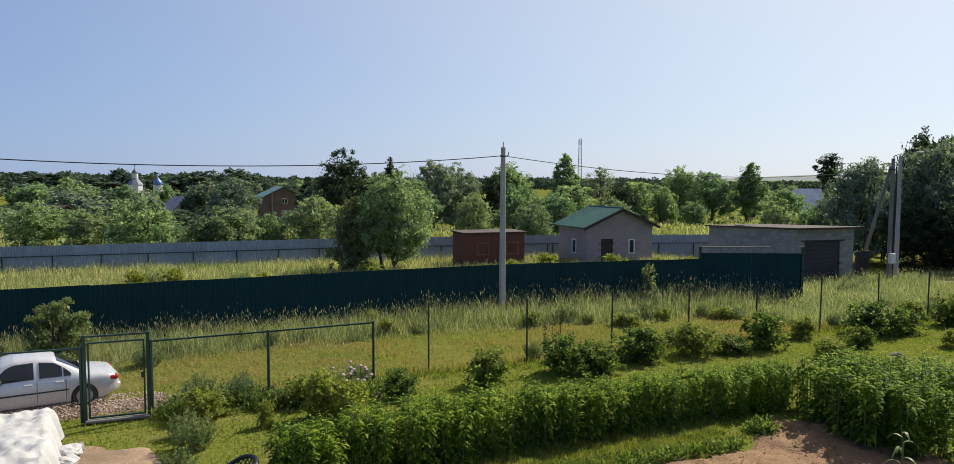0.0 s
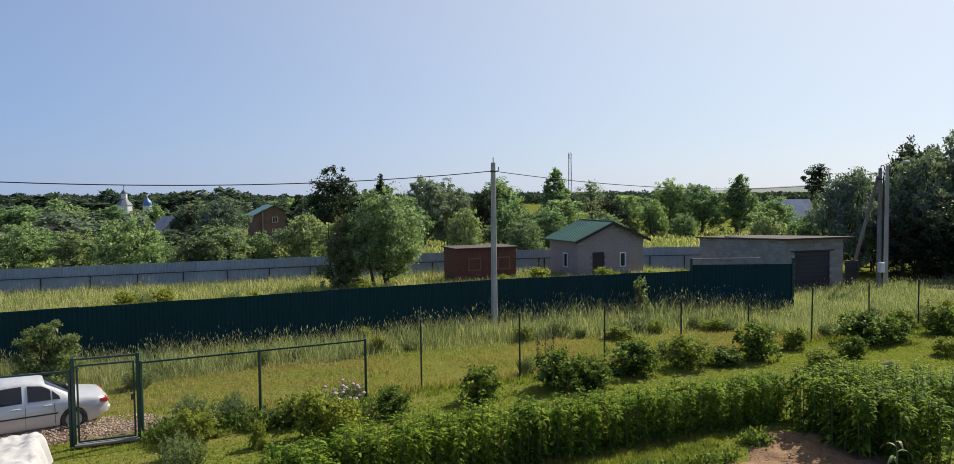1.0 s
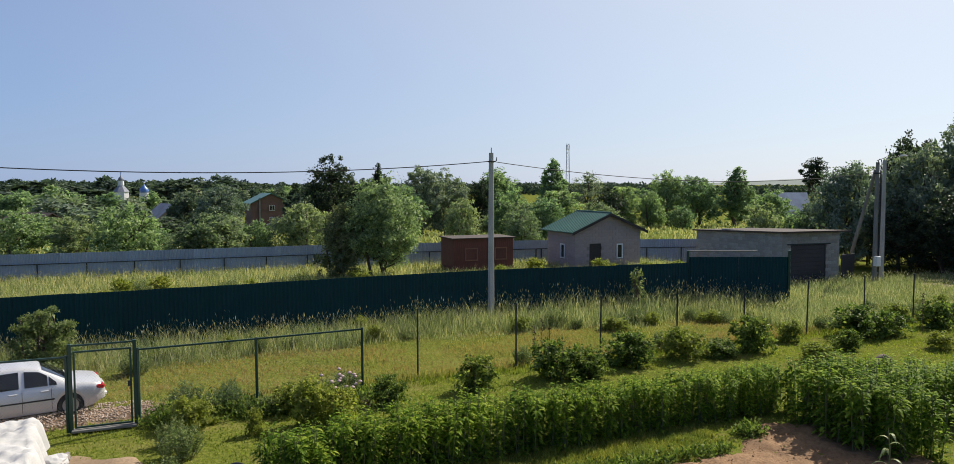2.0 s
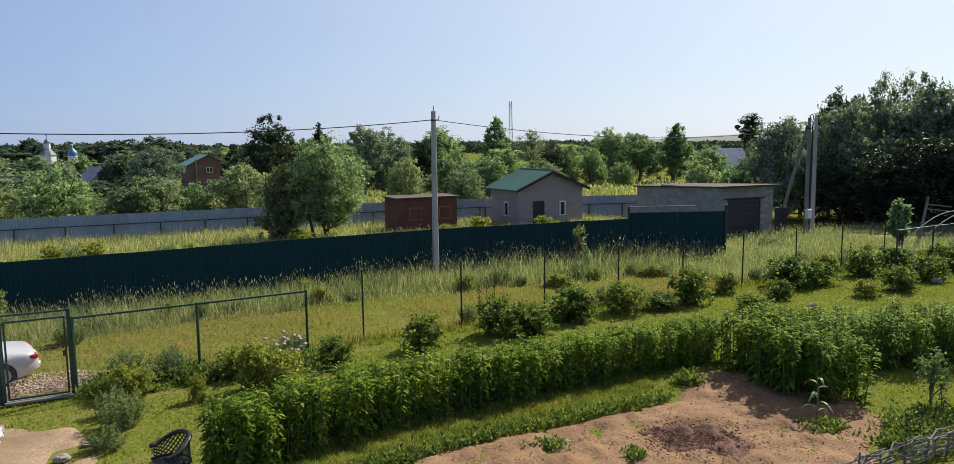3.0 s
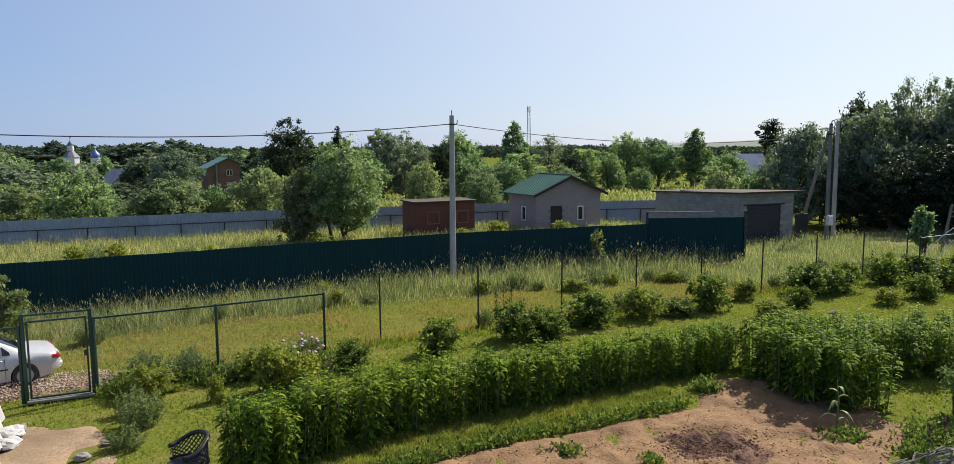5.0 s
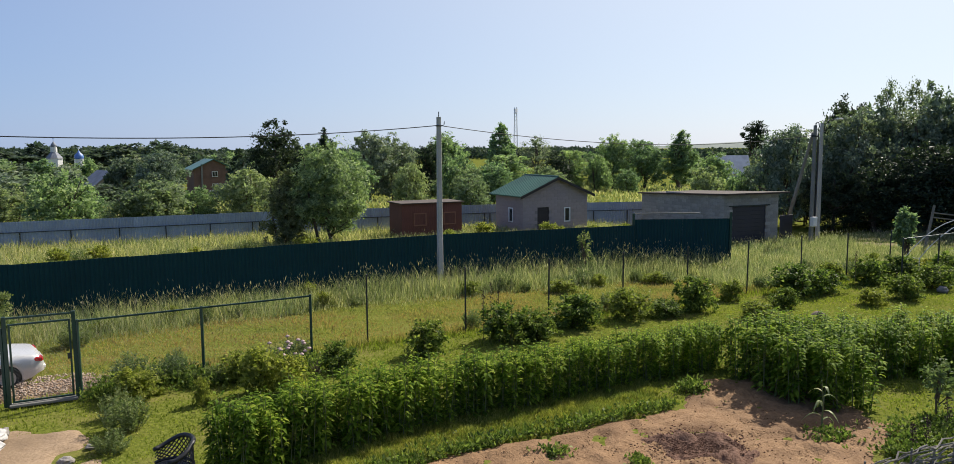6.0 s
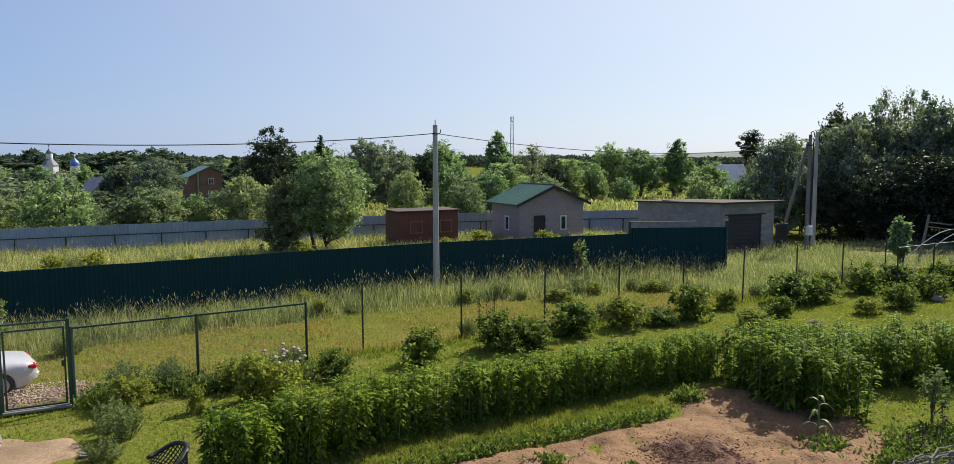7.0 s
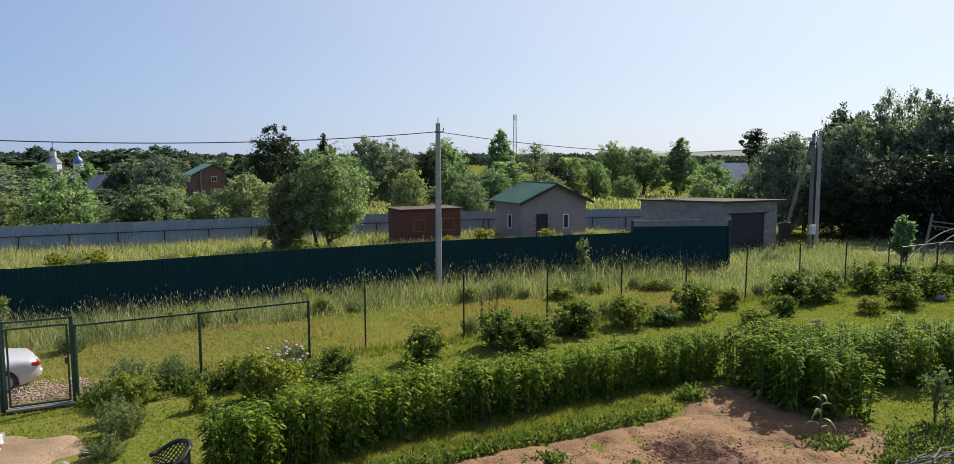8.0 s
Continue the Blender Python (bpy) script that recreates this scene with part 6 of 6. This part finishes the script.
# ---- small things of the garden ----
def wattle_fence():
    a, b = Vector((5.9, 10.55, 0)), Vector((12.2, 13.3, 0))
    m, length = run(a.xy, b.xy)
    w = thing("wattle_fence", m, "low woven fence of grey weathered branches", "wattle fence")
    x = 0.1
    while x < length:
        part("stake", Shape().tube([(x, 0, -0.05), (x + rng.uniform(-0.05, 0.05), rng.uniform(-0.05, 0.05), rng.uniform(0.36, 0.62))], [0.022, 0.016], 6), GREY_WOOD, w)
        x += 0.62
    for row in range(9):
        x = -rng.uniform(0, 1)
        while x < length:
            ln = rng.uniform(1.6, 2.8)
            pts = []
            for i in range(11):
                px = x + ln * i / 10
                pts.append((px, 0.06 * math.cos(px / 0.62 * math.pi + row * math.pi) + rng.uniform(-0.02, 0.02), 0.05 + row * 0.05 + rng.uniform(-0.03, 0.03) + 0.02 * i * rng.uniform(-0.3, 0.5)))
            r = rng.uniform(0.014, 0.024)
            part("branch", Shape().tube(pts, [r * (1 - 0.05 * i) for i in range(11)], 5), GREY_WOOD, w)
            x += ln * rng.uniform(0.7, 0.95)


wattle_fence()


def sapling(at, height, bare, radius, mat, leaf, label, clumps=22, per=26):
    wood, crown = tree_meshes(height, radius, bare, clumps, per, leaf, mat, top=0.3)
    x, y = at
    t = thing("sapling", pose(x, y, ground_z(x, y)), label, "sapling")
    tagged(part("trunk", wood, None, t), kind="stuff")
    part("crown", crown, None, t)
    return t


sapling((10.66, 14.2), 1.25, 0.45, 0.36, LEAF_GREY, 0.07, "small young fruit tree with a thin trunk")
sapling((21.6, 31.5), 2.95, 0.9, 0.48, LEAF_TREE, 0.12, "young round-headed tree by the rail fence", 45, 60)
solid("wooden_stake", Shape().tube([(0, 0, -0.1), (0.03, 0, 0.6), (0.05, 0.02, 1.35)], [0.022, 0.02, 0.017], 7), GREY_WOOD, "thin wooden stake standing by the woven fence", "stake", m=pose(10.9, 13.2, 0))
sapling((7.4, 32.3), 2.3, 0.6, 0.42, LEAF_GREY, 0.09, "pale young birch before the green fence", 20, 22)
sapling((-2.35, 17.75), 0.9, 0.3, 0.3, LEAF_BUSH, 0.05, "bare young fruit tree on the lawn", 10, 12)


def maize():
    p = thing("maize_plant", pose(8.0, 13.9, 0.03), "single pale maize plant in the soil", "maize plant")
    part("stalk", Shape().tube([(0, 0, -0.05), (0.02, 0, 0.5), (-0.02, 0.02, 0.95)], [0.02, 0.016, 0.006], 6), STEM, p)
    mat = foliage("maize_leaves", (0.2, 0.26, 0.08), (0.34, 0.38, 0.17), (0.55, 0.56, 0.38), 0.45, 0.35)
    for k in range(8):
        a, z = k * 2.4 + 0.4, 0.12 + k * 0.1
        ln = 0.5 - 0.02 * k
        vs, fs = [], []
        for i in range(8):
            f = i / 7
            r, h = ln * f * 0.8, z + ln * (0.75 * f - 1.05 * f * f)
            wd = 0.028 * math.sin(math.pi * min(1, f * 0.9 + 0.1))
            for sgn in (-1, 1):
                vs.append((r * math.cos(a) - sgn * wd * math.sin(a), r * math.sin(a) + sgn * wd * math.cos(a), h))
            if i:
                fs.append((2 * i - 2, 2 * i - 1, 2 * i + 1, 2 * i))
        part("leaf", Shape().add(vs, fs), mat, p)


maize()


def half_tyre():
    s = Shape()
    pts = [(0.34 * math.cos(a), 0, 0.36 * math.sin(a)) for a in np.linspace(-0.1, math.pi + 0.1, 18)]
    s.tube(pts, 0.10, 10)
    solid("half_buried_tyre", s, surface("dusty_brown_rubber", (0.10, 0.075, 0.055), (0.2, 0.155, 0.12), 4, 0.9), "dusty brown half-buried tyre on the lawn", "tyre", m=pose(12.52, 22.25, 0, 0, 0, 20), smooth=True)


half_tyre()


def arch_frame():
    a = thing("arch_frame", pose(20.55, 29.9, 0, 0, 0, 2), "white metal half-arch frame of a plant support", "arch frame")
    white = surface("chipped_white_paint", (0.5, 0.5, 0.48), (0.68, 0.68, 0.66), 6, 0.5)
    for y in (0.0, -0.4):
        x0 = 0.0 if y == 0 else 0.35
        curve = [(x0, y, 0.0), (x0, y, 0.9)] + [(x0 + 2.5 * f, y, 0.9 + 1.55 * math.sin(f * math.pi / 2) ** 0.9) for f in (0.12, 0.25, 0.4, 0.55, 0.7, 0.85, 1.0)]
        part("bow", Shape().tube(curve, 0.017, 6), white, a)
        part("upright", Shape().tube([(x0 + 2.5, y, 0), (x0 + 2.5, y, 2.45)], 0.025, 6), white, a)
    for z in (0.5, 1.0, 1.5, 2.0):
        part("rung", Shape().tube([(2.5, 0, z), (2.85, -0.4, z)], 0.015, 6), white, a)
    part("tie", Shape().tube([(0, 0, 0.9), (0.35, -0.4, 0.9)], 0.015, 6), white, a)


arch_frame()


def leaning_post():
    p = thing("leaning_post", pose(27.3, 38, 0, 0, 0, 0), "old leaning wooden post with two rails under trees", "fence post")
    part("post", Shape().tube([(-0.1, 0, 0), (0.3, 0, 2.4)], [0.08, 0.065], 7), GREY_WOOD, p)
    for z in (1.75, 2.0):
        part("rail", Shape().tube([(0.2, 0.05, z), (1.8, 0.2, z - 0.2)], 0.04, 6), GREY_WOOD, p)


leaning_post()


def flowers():
    """Loose flower heads on thin stems in the border by the wire fence."""
    petal = surface("pale_pink_petals", (0.42, 0.27, 0.27), (0.56, 0.44, 0.41), 4, 0.8)
    for i in range(16):
        x, y, h = -3.2 + rng.uniform(-0.55, 0.55), 18.9 + rng.uniform(-0.5, 0.5), rng.uniform(0.45, 0.85)
        f = thing("flower", pose(x, y, 0), "pale pink flower head on a thin green stem", "flower", "border flowers")
        part("stem", Shape().tube([(0, 0, -0.02), (0.02, 0.01, h)], 0.005, 4), STEM, f)
        part("head", Shape().lathe([(0.012, h - 0.03), (0.05, h - 0.01), (0.055, h + 0.015), (0.02, h + 0.04)], 9, (0.02, 0.01)), petal, f)


flowers()


def spikes():
    """Dark dried seed stalks by the woven fence and in the currants."""
    mat = surface("dark_dry_seed", (0.05, 0.03, 0.02), (0.11, 0.065, 0.045), 6, 0.9)
    for x, y, h in ((9.9, 12.9, 0.9), (10.3, 13.0, 1.0), (10.5, 13.15, 0.8), (9.2, 12.5, 0.7), (8.9, 12.45, 0.6), (11.0, 13.3, 1.0), (11.2, 13.2, 0.9), (17.0, 27.6, 1.5), (2.2, 21.6, 1.7), (1.95, 21.5, 1.5), (2.4, 21.7, 1.4)):
        f = thing("dry_stalk", pose(x, y, 0), "dark brown dried sorrel stalk", "dry plant", "dry stalks")
        part("stem", Shape().tube([(0, 0, -0.02), (rng.uniform(-0.05, 0.05), 0.01, h)], 0.006, 4), mat, f)
        k = 70
        p = np.stack([rng.normal(0, 0.03, k), rng.normal(0, 0.03, k), h * rng.uniform(0.45, 1.02, k)], 1)
        ln = rng.uniform(0.025, 0.05, k)
        tagged(part("seeds", raw_mesh("seeds", leaf_verts(p, unit_rows(k), ln, ln), 4, mat), mat, f), kind="stuff")


spikes()


CHIPS = surface("pale_chips", (0.30, 0.22, 0.16), (0.55, 0.44, 0.34), 4, 0.9, coords="World")


def clods():
    """Crumbs and clods of earth on the bed, thicker where it is freshly dug."""
    ico = bmesh.new()
    bmesh.ops.create_icosphere(ico, subdivisions=1, radius=1)
    base = np.array([v.co[:] for v in ico.verts])
    tri = np.array([[v.index for v in f.verts] for f in ico.faces])
    ico.free()
    for name, mat, n, label in (("soil_crumbs", SOIL, 1500, "dry crumbs of soil on the bed"), ("dark_clods", DARK_SOIL, 1100, "dark moist clods on the dug patch"), ("drive_chips", CHIPS, 2600, "pale bark chips and gravel outside the gate")):
        vs, fs = [], []
        while len(vs) < n:
            if name == "soil_crumbs":
                x, y, r = rng.uniform(0, 10.5), rng.uniform(11, 17), rng.uniform(0.008, 0.02)
                if not in_poly(x, y, BED):
                    continue
            elif name == "drive_chips":
                x, y, r = rng.uniform(-13, -7), rng.uniform(16, 19.4), rng.uniform(0.012, 0.035)
                if not in_poly(x, y, DRIVE):
                    continue
            else:
                x, y, r = 5.2 + rng.normal(0, 0.48), 13.1 + rng.normal(0, 0.36), rng.uniform(0.008, 0.024)
            p = base * (r * rng.uniform(0.6, 1.3, (len(base), 1))) * np.array([1, 1, 0.7]) + np.array([x, y, 0.06 + (0.06 if name == "dark_clods" else 0)])
            fs.append(tri + len(vs) * len(base))
            vs.append(p)
        tagged(new(name, raw_mesh(name, np.concatenate(vs), 3, mat, np.concatenate(fs))), label, "soil", kind="stuff")


clods()


def weeds():
    """Low broad-leaved weeds at the rims of bed, fence and path."""
    spots = []
    edge = [(-1.0, 12.5), (0.6, 13.3), (2.0, 13.95), (3.7, 14.65), (5.6, 15.4)]
    for (ax, ay), (bx, by) in zip(edge, edge[1:]):
        for _ in range(160):
            f, d = rng.random(), abs(rng.normal(0, 0.28))
            spots.append((ax + (bx - ax) * f - d * 0.35, ay + (by - ay) * f + d * 0.85 - 0.12, rng.uniform(0.06, 0.2)))
    for cx, cy, r, n, h in ((9.6, 13.2, 0.6, 350, 0.3), (8.8, 12.5, 0.4, 160, 0.22), (10.6, 13.7, 0.5, 260, 0.26), (2.5, 13.2, 0.25, 60, 0.12), (3.9, 12.6, 0.2, 60, 0.14), (6.3, 16.4, 0.3, 150, 0.3), (7.9, 13.4, 0.4, 120, 0.15),
                            (-7.0, 17.6, 0.5, 350, 0.45), (-6.2, 18.6, 0.6, 350, 0.45), (-5.2, 18.3, 0.6, 350, 0.4), (-4.0, 19.0, 0.7, 350, 0.35), (-3.0, 19.4, 0.6, 300, 0.35)):
        for _ in range(n):
            spots.append((cx + rng.normal(0, r * 0.55), cy + rng.normal(0, r * 0.55), rng.uniform(0.2, 1) * h))
    sp = np.array(spots)
    p = np.repeat(sp, 5, 0)
    p[:, :2] += rng.normal(0, 0.03, (len(p), 2))
    p[:, 2] *= rng.uniform(0.15, 1, len(p))
    way = unit_rows(len(p)) + np.array([0, 0, 0.8])
    way /= np.linalg.norm(way, axis=1, keepdims=True)
    ln = rng.uniform(0.05, 0.12, len(p))
    tagged(new("weeds", raw_mesh("weeds", leaf_verts(p, way, ln, ln * 0.5), 4, LEAF_BUSH)), "low green weeds at the rims of bed and path", "weeds", kind="stuff")


weeds()


# ---- distance: village, church, mast, hill ----
def gable_house(name, at, turn, L, D, eave, ridge, wall_mat, roof_mat, label, windows=(), category="house", base=None):
    """Gable front along x at y = 0, ridge running back along y. windows: (x, z, w, h) on the front."""
    z0 = ground_z(*at) if base is None else base
    h = thing(name, pose(*at, z0, 0, 0, turn), label, category, "village houses")
    part("wall", Shape().prism([(0, 0), (L, 0), (L, eave), (L / 2, ridge), (0, eave)], 0, 0.3), wall_mat, h)
    part("wall", Shape().prism([(0, 0), (L, 0), (L, eave), (L / 2, ridge), (0, eave)], D - 0.3, D), wall_mat, h)
    part("wall", Shape().box(0, 0.3, 0.3, D - 0.3, 0, eave - 0.05), wall_mat, h)
    part("wall", Shape().box(L - 0.3, L, 0.3, D - 0.3, 0, eave - 0.05), wall_mat, h)
    o, k = 0.5, (ridge - eave) / (L / 2)
    for sx in (0, 1):
        x0 = -o if sx == 0 else L + o
        ze = eave - k * o
        q = [(x0, -o, ze), (L / 2, -o, ridge), (L / 2, D + o, ridge), (x0, D + o, ze)]
        part("roof", Shape().add([(x, y, z + 0.05) for x, y, z in q] + [(x, y, z + 0.2) for x, y, z in q], [(0, 1, 2, 3), (4, 7, 6, 5), (0, 4, 5, 1), (1, 5, 6, 2), (2, 6, 7, 3), (3, 7, 4, 0)]), roof_mat, h)
    for x, z, w, hh in windows:
        window_part(h, Matrix.Translation((x, -0.05, z)), w, hh, 0.2)
    return h


big = gable_house("brick_house", (-42.2, 150), 27, 7.4, 7.5, 5.2, 7.0, BRICK_BROWN, ROOF_GREEN, "brown brick two-storey house with a green roof", ((3.9, 1.3, 1.1, 1.1), (3.9, 3.7, 1.1, 1.1)))
window_part(big, pose(-0.06, 3.5, 3.7, 0, 0, -90), 1.1, 1.1, 0.2)
part("chimney", Shape().box(1.3, 1.6, -0.25, -0.05, 0, 6.2), OLD_CONCRETE, big, "thin grey flue pipe")
gable_house("grey_house", (-57.5, 142), 38, 6.0, 8, 2.6, 5.0, GREY_WOOD, SLATE, "grey wooden house with a slate roof", ((3.7, 1.3, 1.0, 1.2),))
gable_house("outbuilding", (-57.5, 134), 60, 4.0, 6, 1.8, 2.8, GREY_WOOD, SLATE, "pale outbuilding with a low slate roof")
gable_house("outbuilding", (-63, 112), 60, 4.0, 9, 2.1, 3.2, GREY_WOOD, DARK_ROOF, "low brown outbuilding with a felt roof")
gable_house("white_outbuilding", (-30.5, 118), 15, 4.5, 3, 1.5, 2.2, WHITE_WALL, SLATE, "low whitewashed outbuilding near a house", category="outbuilding")
gable_house("barn", (67.5, 148), 80, 6, 6, 1.6, 4.7, WHITE_WALL, surface("pale_slate_roof", (0.46, 0.47, 0.48), (0.58, 0.59, 0.6), 2, 0.6, stretch=(1, 1, 0.2)), "pale barn with a steep slate roof", category="barn")


def church():
    c = thing("church", pose(-94.9, 210, 1.1) @ Matrix.Scale(0.5, 4), "white church tower with a tent roof and cross", "church")
    part("tower", Shape().lathe([(4.2, -9), (4.2, 4.6), (4.5, 4.8)], 8), WHITE_WALL, c)
    part("tent_roof", Shape().lathe([(4.6, 4.8), (3.4, 6.2), (1.6, 8.2), (1.3, 8.4)], 8), SLATE, c, "pale grey tent roof")
    part("drum", Shape().lathe([(1.6, 8.3), (1.6, 10.8), (1.8, 11.0)], 12), WHITE_WALL, c)
    part("dome", Shape().lathe([(1.2, 11.0), (1.5, 11.7), (1.1, 12.5), (0.35, 13.3), (0.1, 14.0)], 14), SLATE, c, "", True)
    part("cross", Shape().box(-0.12, 0.12, -0.12, 0.12, 13.9, 16.0).box(-0.5, 0.5, -0.1, 0.1, 15.1, 15.3), BLUE_DOME, c)
    d = thing("church_dome", pose(-88.6, 210, 1.1) @ Matrix.Scale(0.5, 4), "white church drum with a blue onion dome", "church")
    part("drum", Shape().lathe([(2.4, -9), (2.4, 4.2), (2.6, 4.4)], 14), WHITE_WALL, d)
    part("dome", Shape().lathe([(2.0, 4.4), (2.45, 5.4), (2.0, 6.7), (0.8, 7.9), (0.2, 9.0)], 16), BLUE_DOME, d, "sky-blue onion dome", True)
    part("cross", Shape().box(-0.1, 0.1, -0.1, 0.1, 8.9, 10.6).box(-0.4, 0.4, -0.1, 0.1, 9.8, 10.0), WHITE_WALL, d)


church()


def mast():
    m = thing("radio_mast", pose(81, 600, -3.4), "pale lattice radio mast with antennas", "radio mast")
    H, w0, w1 = 40.5, 2.2, 1.2
    corners = [(-1, -1), (1, -1), (1, 1), (-1, 1)]
    at = lambda k, z: (corners[k % 4][0] * (w0 + (w1 - w0) * z / H) / 2 * 1.4, corners[k % 4][1] * (w0 + (w1 - w0) * z / H) / 2 * 1.4, z)
    for k in range(4):
        part("leg", Shape().tube([at(k, 0), at(k, H)], 0.17, 5), WHITE_WALL, m)
    s = Shape()
    for i in range(14):
        for k in range(4):
            s.tube([at(k, H * i / 14), at(k + 1, H * (i + 1) / 14)], 0.10, 4)
    part("bracing", s, WHITE_WALL, m)
    for k in range(3):
        a = k * 2.1
        part("antenna", Shape().box(-0.3, 0.3, 1.2, 1.5, H - 4, H - 1, Matrix.Rotation(a, 4, "Z")), WHITE_WALL, m)
    part("platform", Shape().lathe([(1.6, H - 4.6), (1.6, H - 4.3)], 8), WHITE_WALL, m)


mast()


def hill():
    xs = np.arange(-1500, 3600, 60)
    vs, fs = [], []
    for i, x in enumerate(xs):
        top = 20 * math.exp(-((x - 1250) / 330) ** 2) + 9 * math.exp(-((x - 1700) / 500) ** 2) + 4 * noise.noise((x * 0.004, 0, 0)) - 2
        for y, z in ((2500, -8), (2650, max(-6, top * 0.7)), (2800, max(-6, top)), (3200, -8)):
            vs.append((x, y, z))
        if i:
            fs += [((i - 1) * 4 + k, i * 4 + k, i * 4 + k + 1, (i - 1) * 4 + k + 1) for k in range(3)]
    # the muted grey-green base colour stands in for haze over the fields
    solid("hill", Shape().add(vs, fs), surface("hazed_fields", (0.15, 0.18, 0.16), (0.22, 0.25, 0.22), 0.01, 1.0, big=0.004, coords="World"), "low hill with fields on the horizon, haze put into its colour", "hill", "structure", smooth=True)


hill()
